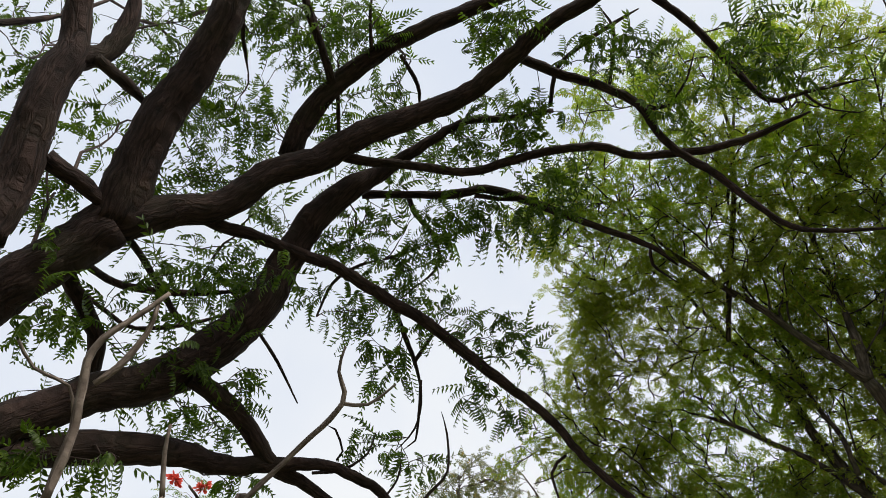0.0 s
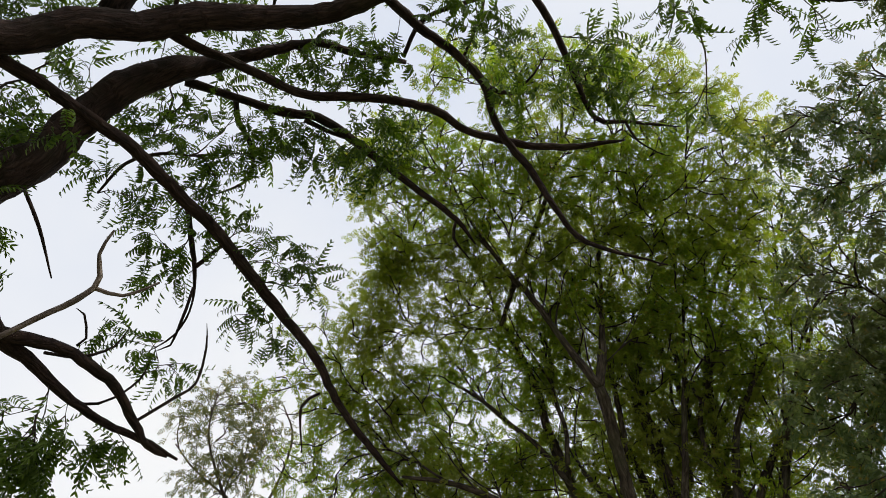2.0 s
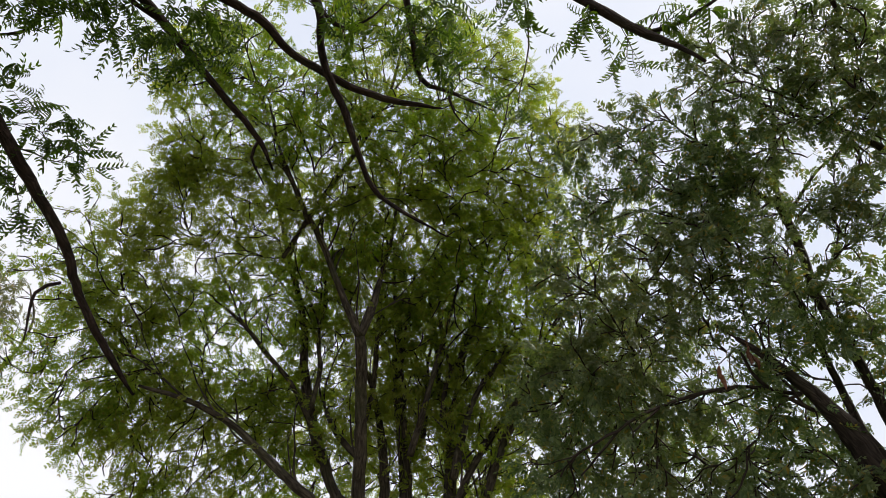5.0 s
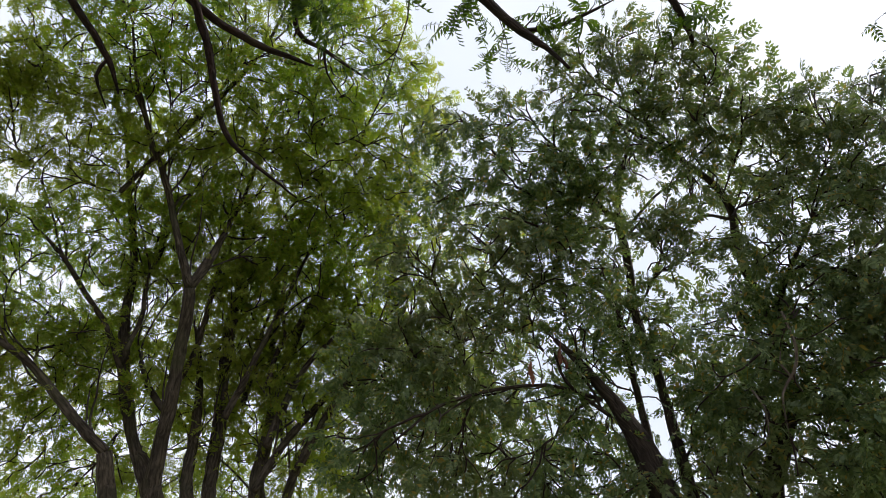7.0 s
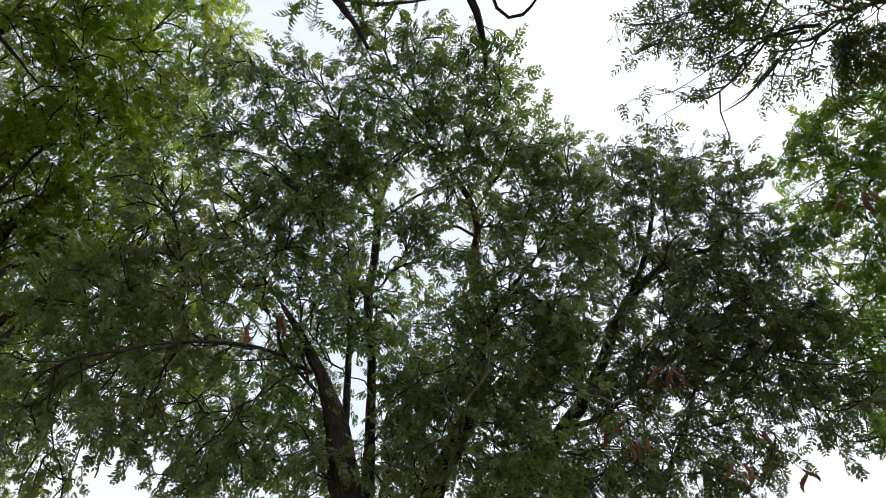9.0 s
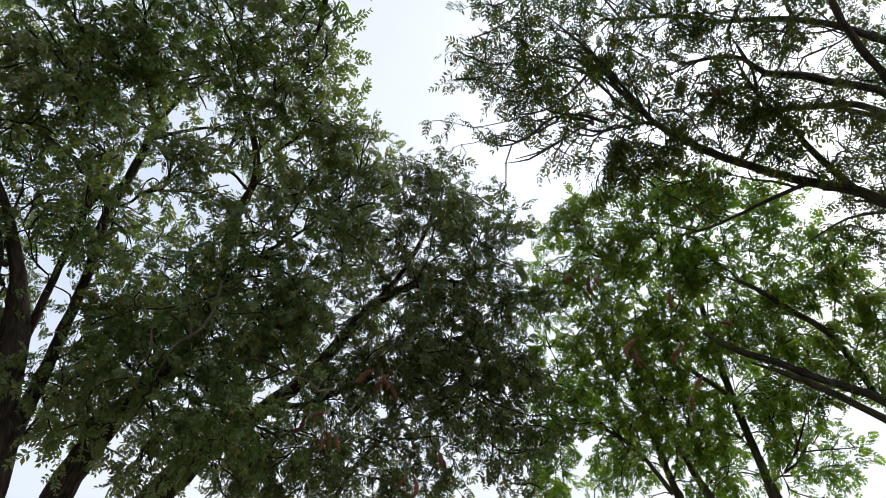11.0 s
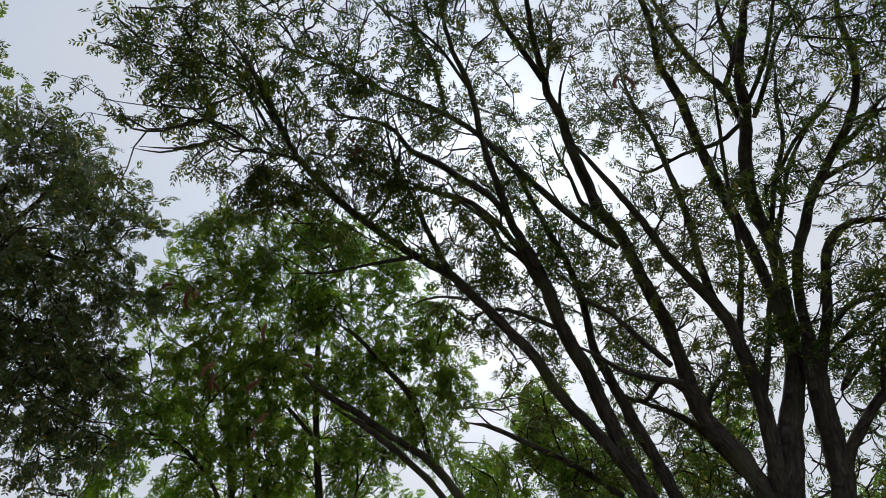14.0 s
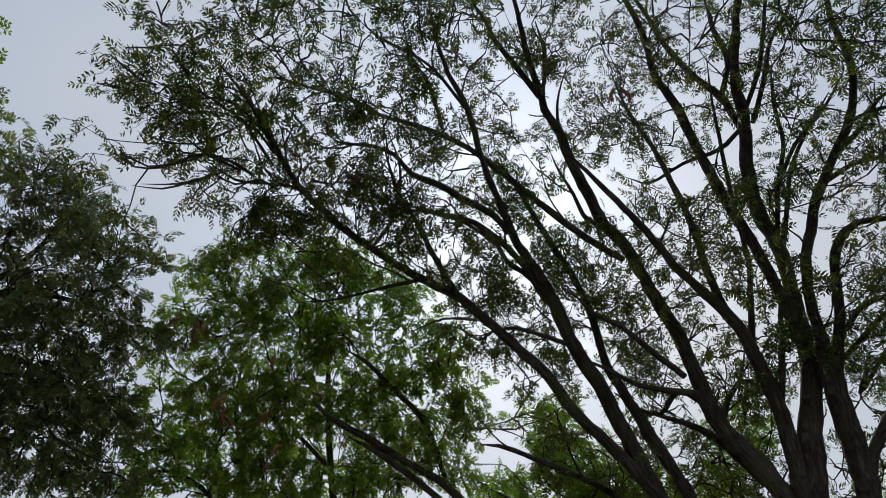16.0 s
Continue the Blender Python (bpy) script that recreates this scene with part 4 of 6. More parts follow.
T2.limb("limb", [(2.85, 2.84, 3.73, 0.0177), (2.83, 2.76, 3.99, 0.0159), (2.88, 2.65, 4.18, 0.0141), (2.93, 2.52, 4.38, 0.0143), (2.96, 2.39, 4.58, 0.0097), (2.96, 2.2, 4.82, 0.0076)])
T2.limb("limb", [(2.79, 2.66, 4.0, 0.0136), (2.72, 2.67, 4.22, 0.0115), (2.65, 2.62, 4.47, 0.0097), (2.58, 2.56, 4.7, 0.0076)])
T2.limb("limb", [(2.67, 2.99, 3.62, 0.0199), (2.6, 2.94, 3.92, 0.0183), (2.54, 2.89, 4.17, 0.0164), (2.51, 2.77, 4.44, 0.012), (2.45, 2.64, 4.72, 0.0077)])
T2.limb("limb", [(2.81, 2.99, 3.65, 0.0178), (2.81, 2.95, 3.93, 0.014), (2.79, 2.92, 4.17, 0.0119), (2.79, 2.86, 4.4, 0.0077)])
T2.limb("limb", [(3.12, 2.48, 3.73, 0.0128), (3.16, 2.3, 3.98, 0.0107), (3.18, 2.1, 4.22, 0.0088), (3.23, 1.93, 4.37, 0.0089), (3.3, 1.77, 4.49, 0.0068)])
T2.limb("limb", [(3.41, 2.34, 3.47, 0.0161), (3.44, 2.16, 3.73, 0.0143), (3.47, 2.05, 3.89, 0.0103), (3.49, 1.85, 4.12, 0.0065), (3.49, 1.67, 4.33, 0.0043)])
T2.clumps(1164, [(0.85, 1.84, 5.66, 0.23), (1.25, 1.8, 5.61, 0.31), (1.51, 1.66, 5.61, 0.31), (1.79, 1.55, 5.56, 0.31), (2.07, 1.44, 5.49, 0.27), (2.4, 1.43, 5.34, 0.23), (2.65, 1.43, 5.19, 0.23), (0.64, 2.59, 5.24, 0.27), (0.86, 2.33, 5.4, 0.35), (0.85, 2.92, 4.96, 0.31), (1.18, 2.62, 5.14, 0.43), (1.48, 2.22, 5.33, 0.46), (1.91, 2.04, 5.28, 0.46), (2.28, 1.79, 5.24, 0.43), (2.69, 1.75, 5.02, 0.35), (0.4, 2.49, 5.32, 0.15)])
T2.clumps(1650, [(0.95, 3.23, 4.65, 0.35), (1.33, 3.02, 4.76, 0.43), (1.72, 2.64, 4.96, 0.5), (2.2, 2.39, 4.92, 0.5), (2.69, 2.18, 4.76, 0.46), (2.93, 1.87, 4.77, 0.31), (1.0, 3.56, 4.24, 0.39), (1.4, 3.42, 4.3, 0.43), (1.83, 3.13, 4.45, 0.5), (2.29, 2.86, 4.46, 0.5), (2.75, 2.6, 4.36, 0.5), (3.07, 2.28, 4.36, 0.39), (0.51, 3.51, 4.37, 0.19), (0.76, 3.71, 4.07, 0.31), (1.3, 3.75, 3.85, 0.43), (1.78, 3.61, 3.84, 0.43), (2.24, 3.38, 3.86, 0.5), (2.74, 3.07, 3.84, 0.5), (3.15, 2.7, 3.85, 0.43), (0.55, 3.9, 3.79, 0.27), (0.96, 3.96, 3.59, 0.35)])
T2.clumps(390, [(2.01, 3.78, 3.4, 0.32), (2.14, 3.62, 3.63, 0.28), (2.14, 3.84, 3.16, 0.32), (2.63, 3.58, 3.26, 0.28), (1.89, 3.57, 3.88, 0.32), (2.97, 3.28, 3.48, 0.28), (1.8, 3.75, 3.59, 0.24), (2.35, 3.67, 3.36, 0.24), (2.55, 3.29, 3.87, 0.28), (2.95, 3.09, 3.82, 0.32), (3.43, 2.93, 3.48, 0.28), (2.04, 3.25, 4.26, 0.28), (2.04, 2.73, 4.82, 0.36), (2.29, 2.39, 4.99, 0.36), (2.44, 2.03, 5.17, 0.32), (2.8, 2.08, 4.94, 0.28), (2.78, 2.86, 4.26, 0.32), (3.19, 2.6, 4.19, 0.28)])
T2.clumps(350, [(1.24, 3.91, 3.58, 0.36), (1.55, 3.96, 3.36, 0.36), (1.46, 4.04, 3.19, 0.32), (1.08, 3.72, 3.97, 0.28), (1.41, 3.72, 3.89, 0.28), (0.81, 3.61, 4.18, 0.2), (0.85, 3.29, 4.59, 0.24), (0.78, 3.44, 4.41, 0.2), (0.84, 3.03, 4.86, 0.24)])
T2.clumps(60, [(3.22, 2.82, 3.33, 0.3), (3.3, 2.91, 3.02, 0.3), (3.52, 2.69, 3.09, 0.26)])
T2.clumps(230, [(2.58, 3.39, 3.97, 0.36), (3.04, 3.12, 3.84, 0.36), (3.42, 2.82, 3.73, 0.36), (2.09, 3.7, 3.91, 0.36), (1.56, 3.91, 3.91, 0.32), (3.25, 2.68, 4.13, 0.32), (1.2, 4.01, 3.92, 0.32), (2.83, 2.99, 4.23, 0.32)])
T2.clumps(180, [(2.65, 3.55, 3.3, 0.36), (3.05, 3.32, 3.32, 0.32), (3.26, 3.04, 3.55, 0.32), (2.51, 3.45, 3.64, 0.32), (3.59, 2.85, 3.4, 0.32), (2.84, 3.18, 3.79, 0.32), (3.15, 2.82, 4.0, 0.28)])
T2.clumps(240, [(2.03, 2.98, 4.76, 0.36), (2.53, 2.7, 4.69, 0.36), (2.76, 2.29, 4.84, 0.36), (2.47, 3.07, 4.37, 0.36), (1.96, 3.34, 4.41, 0.36), (3.02, 2.53, 4.42, 0.32), (2.5, 2.12, 5.13, 0.32), (1.38, 3.49, 4.5, 0.32)])
T2.clumps(240, [(2.06, 2.25, 5.35, 0.32), (2.47, 2.19, 5.18, 0.36), (2.83, 2.08, 5.0, 0.36), (3.09, 2.23, 4.7, 0.36), (2.64, 2.56, 4.8, 0.36), (2.14, 2.87, 4.86, 0.32), (2.95, 1.7, 5.13, 0.24), (2.61, 2.95, 4.47, 0.36), (3.07, 2.62, 4.39, 0.36)])
T2.clumps(270, [(1.03, 3.05, 5.33, 0.38), (1.36, 2.73, 5.49, 0.38), (1.53, 3.21, 5.05, 0.42), (1.87, 2.66, 5.35, 0.42), (2.03, 3.12, 4.9, 0.42), (2.36, 2.63, 5.12, 0.42), (2.54, 2.92, 4.77, 0.42), (2.87, 2.52, 4.85, 0.42), (2.83, 2.21, 5.09, 0.34), (3.28, 2.34, 4.61, 0.42), (3.18, 2.03, 4.92, 0.38), (3.5, 1.91, 4.68, 0.42), (3.63, 2.16, 4.36, 0.42), (3.45, 1.61, 4.9, 0.34)])
T2.clumps(170, [(1.78, 4.05, 4.28, 0.31), (1.89, 4.10, 3.73, 0.27), (2.13, 4.19, 3.24, 0.30), (2.23, 4.36, 3.30, 0.34), (2.05, 3.95, 4.20, 0.28), (2.20, 3.90, 3.68, 0.28), (2.36, 4.06, 3.48, 0.32), (2.48, 4.06, 3.20, 0.26), (2.24, 3.60, 4.06, 0.31), (2.46, 3.85, 4.13, 0.27), (2.61, 4.05, 3.59, 0.33), (2.81, 4.18, 3.40, 0.26), (2.62, 3.48, 4.28, 0.27), (2.83, 3.85, 4.03, 0.28), (2.93, 3.81, 3.65, 0.27), (3.12, 3.86, 3.54, 0.31)])
T2.clumps(170, [(0.68, 2.34, 5.40, 0.24), (0.91, 2.50, 5.15, 0.24), (0.74, 2.93, 5.22, 0.26), (1.00, 2.99, 4.92, 0.24), (0.81, 3.21, 4.77, 0.22), (0.98, 3.17, 4.34, 0.28), (0.57, 3.23, 4.35, 0.29), (1.24, 2.80, 5.10, 0.27), (1.22, 2.96, 4.47, 0.23), (0.83, 3.67, 4.34, 0.24), (1.08, 3.59, 4.19, 0.22), (0.46, 3.51, 4.14, 0.25)])
T2.branchlets(70, (0.35, 0.9), 0.009, 0.5, 0.6)
T2.branchlets(80, (0.5, 1.1), 0.007, 0.7, 0.35, (0.012, 0.05))
T2.grow(size=(0.75, 1.15), per=2, bare=0.21, boughs=0.1, stout=1.6)

# ---- a feathery tree farther off ----
T8 = Tree("feathery_tree", (0.6, 4.91), "thin open tree with sparse brownish green feathery foliage", "tree", 8, BARK_GREY, LEAF_OLIVE, FINE, "leaf_spray")
T8.limb("trunk", [(0.60, 4.91, -0.05, 0.049), (0.71, 4.98, 1.59, 0.023), (0.6, 4.91, 3.19, 0.0191), (0.37, 4.76, 3.62, 0.0154)])
T8.limb("trunk", [(0.6, 4.91, 3.19, 0.0191), (0.37, 4.76, 3.62, 0.0154), (0.12, 4.6, 3.95, 0.0111), (-0.06, 4.43, 4.23, 0.0068), (-0.08, 4.27, 4.49, 0.0046)])
T8.limb("limb", [(0.35, 4.73, 3.68, 0.011), (0.49, 4.64, 4.04, 0.0094), (0.53, 4.51, 4.39, 0.0073), (0.41, 4.45, 4.61, 0.005)])
T8.limb("limb", [(0.18, 4.63, 3.9, 0.0089), (-0.1, 4.63, 4.07, 0.0067), (-0.28, 4.64, 4.24, 0.0046)])
T8.clumps(300, [(-0.15, 4.44, 4.39, 0.23), (0.04, 4.38, 4.52, 0.23), (-0.01, 4.63, 4.1, 0.27), (0.25, 4.56, 4.24, 0.27), (0.23, 4.78, 3.82, 0.27), (0.33, 4.43, 4.46, 0.23)])
T8.grow(size=(0.75, 1.1), bare=0.1)

# ---- the dark green tree ----
T3 = Tree("dark_green_tree", (3.68, 0.58), "dense tree with dark trunks and dark green feathery foliage", "tree", 3, BARK_DARK, LEAF_DARK, WIDE, "leaf_spray")
T3.limb("trunk", [(3.66, 0.63, -0.05, 0.131), (3.74, 0.60, 1.19, 0.089), (3.64, 0.66, 2.38, 0.074), (3.52, 0.72, 2.68, 0.0692)])
T3.limb("trunk", [(3.65, 0.62, -0.05, 0.070), (3.67, 0.64, 1.30, 0.040), (3.63, 0.65, 2.61, 0.0331), (3.59, 0.64, 2.92, 0.0262)])
T3.limb("trunk", [(3.72, 0.50, -0.05, 0.105), (3.76, 0.54, 1.20, 0.068), (3.76, 0.44, 2.39, 0.0564), (3.73, 0.35, 2.72, 0.0512)])
T3.limb("trunk", [(3.64, 0.66, 2.38, 0.074), (3.52, 0.72, 2.68, 0.0692), (3.41, 0.74, 2.91, 0.0577), (3.3, 0.78, 3.09, 0.0345), (3.13, 0.86, 3.28, 0.0187), (3.03, 0.92, 3.38, 0.0107)])
T3.limb("trunk", [(3.63, 0.65, 2.61, 0.0331), (3.59, 0.64, 2.92, 0.0262), (3.49, 0.62, 3.27, 0.0228), (3.37, 0.62, 3.57, 0.0236), (3.24, 0.55, 3.87, 0.0218), (3.17, 0.53, 4.05, 0.0197)])
T3.limb("limb", [(3.17, 0.53, 4.05, 0.0148), (3.09, 0.61, 4.2, 0.0125), (2.99, 0.68, 4.35, 0.0075), (2.85, 0.71, 4.53, 0.0051)])
T3.limb("limb", [(3.17, 0.53, 4.05, 0.0148), (3.11, 0.45, 4.24, 0.0125), (3.04, 0.34, 4.41, 0.0076), (2.94, 0.25, 4.6, 0.0051)])
T3.limb("limb", [(3.22, 0.52, 4.01, 0.0099), (3.22, 0.32, 4.15, 0.0075), (3.26, 0.17, 4.22, 0.0051)])
T3.limb("limb", [(3.51, 0.74, 2.95, 0.0195), (3.42, 0.72, 3.27, 0.0158), (3.32, 0.69, 3.55, 0.014), (3.27, 0.64, 3.76, 0.0096)])
T3.limb("trunk", [(3.76, 0.44, 2.39, 0.0564), (3.73, 0.35, 2.72, 0.0512), (3.72, 0.23, 2.93, 0.0441), (3.69, 0.11, 3.14, 0.0363), (3.59, 0.07, 3.41, 0.0234), (3.44, 0.07, 3.7, 0.0215), (3.29, 0.01, 3.96, 0.0193), (3.18, 0.07, 4.12, 0.0171), (3.02, 0.2, 4.3, 0.0123), (2.84, 0.35, 4.47, 0.0074), (2.69, 0.44, 4.6, 0.0049)])
T3.limb("limb", [(3.48, 0.06, 3.34, 0.018), (3.45, -0.08, 3.54, 0.0138), (3.43, -0.21, 3.68, 0.0094), (3.43, -0.31, 3.81, 0.0071)])
T3.limb("limb", [(3.25, 0.83, 3.13, 0.0106), (3.06, 1.01, 3.18, 0.0083), (2.88, 1.24, 3.14, 0.008), (2.75, 1.41, 3.06, 0.0067), (2.68, 1.49, 2.96, 0.0055), (2.6, 1.58, 2.84, 0.0035)])
T3.limb("limb", [(3.29, 0.82, 3.06, 0.0106), (3.1, 0.92, 3.18, 0.0083), (2.97, 0.9, 3.28, 0.0062)])
T3.limb("limb", [(3.26, 0.01, 3.81, 0.0093), (3.27, 0.14, 3.93, 0.0072), (3.35, 0.29, 3.95, 0.005)])
T3.limb("twig", [(3.21, -0.02, 3.22, 0.0051), (3.29, -0.01, 3.09, 0.0063), (3.33, 0.04, 3.01, 0.0063), (3.35, 0.11, 2.95, 0.005), (3.41, 0.15, 2.81, 0.0037)], BARK_PALE)
T3.limb("twig", [(3.34, 0.05, 2.99, 0.005), (3.3, 0.07, 3.05, 0.0051), (3.28, 0.05, 3.09, 0.0038)], BARK_PALE)
T3.limb("twig", [(3.31, 0.21, 2.99, 0.0038), (3.35, 0.19, 2.92, 0.005), (3.39, 0.22, 2.81, 0.0037)], BARK_PALE)
T3.limb("twig", [(3.5, -0.59, 2.95, 0.005), (3.51, -0.52, 2.93, 0.0063), (3.5, -0.46, 2.97, 0.0051), (3.49, -0.37, 2.98, 0.0038)], BARK_PALE)
T3.clumps(650, [(2.47, 0.35, 4.52, 0.15), (2.57, 0.15, 4.49, 0.18), (2.66, -0.06, 4.45, 0.18), (2.77, -0.17, 4.38, 0.18), (2.71, 0.22, 4.38, 0.24), (2.61, 0.48, 4.4, 0.21), (2.48, 0.73, 4.42, 0.15), (2.41, 0.94, 4.38, 0.18), (2.33, 1.1, 4.36, 0.12), (2.61, 0.9, 4.26, 0.21), (2.89, 0.02, 4.27, 0.27), (2.98, -0.23, 4.21, 0.21), (3.1, -0.4, 4.1, 0.21), (3.19, -0.53, 4.0, 0.18), (2.53, 1.18, 4.19, 0.18), (2.79, 0.67, 4.22, 0.27), (2.92, 0.35, 4.2, 0.21), (3.11, 0.05, 4.07, 0.27), (3.25, -0.25, 3.95, 0.27), (3.36, -0.47, 3.81, 0.27)])
T3.clumps(850, [(2.67, 1.07, 3.86, 0.26), (2.85, 0.83, 3.82, 0.26), (2.51, 1.41, 3.78, 0.2), (3.07, 0.59, 3.7, 0.14), (3.17, 0.29, 3.68, 0.2), (3.25, -0.07, 3.64, 0.26), (3.39, -0.28, 3.46, 0.26), (2.87, 1.23, 3.56, 0.28), (3.07, 0.92, 3.54, 0.26), (2.71, 1.5, 3.52, 0.26), (3.4, 0.18, 3.4, 0.23), (3.51, -0.06, 3.27, 0.31), (3.52, -0.3, 3.25, 0.26), (2.62, 1.77, 3.35, 0.23), (2.89, 1.56, 3.25, 0.26), (3.12, 1.25, 3.24, 0.14), (3.37, 0.95, 3.07, 0.23), (3.53, 0.45, 3.09, 0.26), (3.21, 0.64, 3.5, 0.17), (3.33, 0.54, 3.39, 0.17), (3.28, 0.86, 3.3, 0.17), (3.07, 0.28, 3.79, 0.14), (3.01, 0.41, 3.82, 0.11)])
T3.clumps(430, [(3.52, 0.16, 2.99, 0.3), (3.58, -0.11, 2.92, 0.28), (2.72, 1.82, 2.96, 0.22), (3.01, 1.52, 2.9, 0.22), (3.25, 1.21, 2.82, 0.25), (3.44, 0.84, 2.79, 0.25), (3.58, 0.44, 2.76, 0.28), (3.67, 0.09, 2.68, 0.3)])
T3.clumps(140, [(2.99, 1.98, 2.81, 0.24), (3.04, 1.83, 2.98, 0.21), (3.27, 1.5, 3.05, 0.21), (3.44, 1.26, 3.05, 0.24), (3.41, 1.49, 2.82, 0.24), (3.58, 1.2, 2.84, 0.21), (3.12, 1.91, 2.68, 0.21), (3.48, 0.5, 3.55, 0.15), (3.64, 0.42, 3.35, 0.15), (3.7, 0.58, 3.15, 0.15)])
T3.clumps(130, [(3.06, 0.71, 3.97, 0.25), (2.89, 0.82, 4.06, 0.22), (2.92, 0.6, 4.15, 0.22), (3.26, 0.7, 3.75, 0.19)])
T3.clumps(180, [(3.37, 2.19, 3.48, 0.33), (3.21, 2.14, 3.77, 0.33), (3.49, 1.84, 3.65, 0.33), (3.43, 1.62, 3.92, 0.33), (3.25, 1.7, 4.09, 0.29), (3.34, 1.3, 4.22, 0.25)])
T3.clumps(130, [(3.31, 1.55, 3.1, 0.24), (3.53, 1.29, 3.0, 0.24), (3.63, 0.9, 3.17, 0.21), (3.85, 0.58, 2.94, 0.24), (3.91, 0.17, 2.97, 0.24), (3.99, -0.16, 2.86, 0.27), (3.97, -0.45, 2.88, 0.27), (3.03, 1.72, 3.34, 0.18), (3.58, 0.59, 3.44, 0.18)])
T3.clumps(150, [(3.63, 2.06, 4.41, 0.25), (3.71, 2.21, 4.13, 0.30), (3.47, 2.38, 3.52, 0.25), (3.55, 1.86, 3.97, 0.26), (3.93, 2.29, 3.95, 0.30), (3.97, 2.21, 3.65, 0.24), (3.93, 1.72, 4.02, 0.29), (3.98, 1.83, 3.81, 0.25), (3.96, 2.02, 3.58, 0.28), (3.83, 1.31, 3.83, 0.28), (4.07, 1.50, 3.73, 0.27), (4.11, 1.70, 3.45, 0.27)])
T3.hang("seed_pod", PODS, [(2.9, 0.83, 3.25), (2.91, 0.84, 3.23), (2.85, 0.96, 3.21), (3.35, -0.78, 2.99), (3.34, -0.76, 3.01)])
T3.branchlets(30, (0.2, 0.45), 0.007, 0.3, 0.8)
T3.grow(size=(0.7, 1.15), per=2, bare=0.3, stout=1.6)

# ---- the dark tree next to it ----
T4 = Tree("shade_tree", (4.35, 0.23), "tree with drooping dark green sprays and brown pods", "tree", 4, BARK_DARK, LEAF_SHADE, WIDE, "leaf_spray")
T4.limb("trunk", [(4.35, 0.23, -0.05, 0.108), (4.37, 0.36, 1.26, 0.071), (4.35, 0.23, 2.52, 0.0588), (4.32, -0.01, 2.9, 0.0525)])
T4.limb("trunk", [(4.35, 0.23, 2.52, 0.0588), (4.32, -0.01, 2.9, 0.0525), (4.28, -0.23, 3.15, 0.0444), (4.21, -0.46, 3.4, 0.0355), (4.07, -0.66, 3.7, 0.0328), (4.0, -0.81, 3.87, 0.0264), (3.93, -1.06, 3.98, 0.0164), (3.88, -1.37, 4.0, 0.0097)])
T4.limb("limb", [(4.08, -0.69, 3.74, 0.0198), (3.94, -0.87, 4.02, 0.0167), (3.82, -0.97, 4.26, 0.0135), (3.71, -1.01, 4.48, 0.0069)])
T4.limb("limb", [(4.37, -0.26, 3.22, 0.0229), (4.37, -0.47, 3.27, 0.0163), (4.32, -0.68, 3.39, 0.0163), (4.2, -1.03, 3.57, 0.0129), (4.15, -1.17, 3.63, 0.0129), (4.15, -1.39, 3.56, 0.0094), (4.12, -1.66, 3.5, 0.0061)])
T4.limb("limb", [(4.2, -1.14, 3.63, 0.013), (4.31, -1.26, 3.45, 0.0128), (4.35, -1.52, 3.3, 0.0093), (4.37, -1.69, 3.22, 0.0061)])
T4.limb("limb", [(4.51, -0.62, 2.5, 0.0174), (4.42, -0.76, 2.89, 0.0152), (4.35, -0.9, 3.11, 0.0124), (4.27, -1.01, 3.33, 0.0095)])
T4.clumps(620, [(3.57, -0.69, 4.37, 0.24), (3.56, -0.94, 4.35, 0.24), (3.59, -1.17, 4.26, 0.24), (3.6, -1.37, 4.18, 0.21), (3.82, -0.63, 4.11, 0.28), (3.8, -1.01, 4.06, 0.28), (3.83, -1.32, 3.93, 0.28), (3.82, -1.55, 3.83, 0.21), (4.04, -0.7, 3.8, 0.21), (4.03, -1.06, 3.73, 0.21), (4.04, -1.36, 3.6, 0.28), (4.03, -1.59, 3.49, 0.24), (4.18, -1.21, 3.42, 0.24), (4.16, -1.49, 3.31, 0.21), (4.17, -1.62, 3.19, 0.14), (4.22, -0.94, 3.45, 0.28), (4.21, -0.58, 3.53, 0.31), (4.33, -0.6, 3.3, 0.24), (3.44, -0.87, 4.48, 0.1)])
T4.clumps(200, [(4.27, -1.01, 3.09, 0.17), (4.28, -1.25, 2.94, 0.17), (4.38, -0.68, 2.92, 0.27), (4.37, -1.03, 2.82, 0.2), (4.39, -0.22, 2.91, 0.3)])
T4.clumps(175, [(3.35, -1.08, 4.08, 0.2), (3.45, -1.26, 3.96, 0.23), (3.59, -1.06, 3.78, 0.29), (3.78, -1.19, 3.49, 0.29), (3.76, -1.48, 3.49, 0.2), (3.92, -1.39, 3.21, 0.29), (3.92, -1.73, 3.1, 0.2), (4.02, -1.59, 2.93, 0.26), (3.74, -0.99, 3.55, 0.29), (3.93, -1.2, 3.2, 0.29)])
T4.clumps(170, [(4.17, -0.05, 3.2, 0.27), (4.13, -0.36, 3.38, 0.27), (4.17, -0.74, 3.32, 0.27), (4.32, -0.4, 2.96, 0.3), (4.38, -0.26, 2.74, 0.27), (4.32, -0.88, 2.97, 0.27), (4.21, -1.13, 3.19, 0.2), (3.97, -0.38, 3.66, 0.23), (3.99, -0.05, 3.54, 0.23), (4.05, -0.9, 3.53, 0.2), (3.88, -1.04, 3.8, 0.2)])
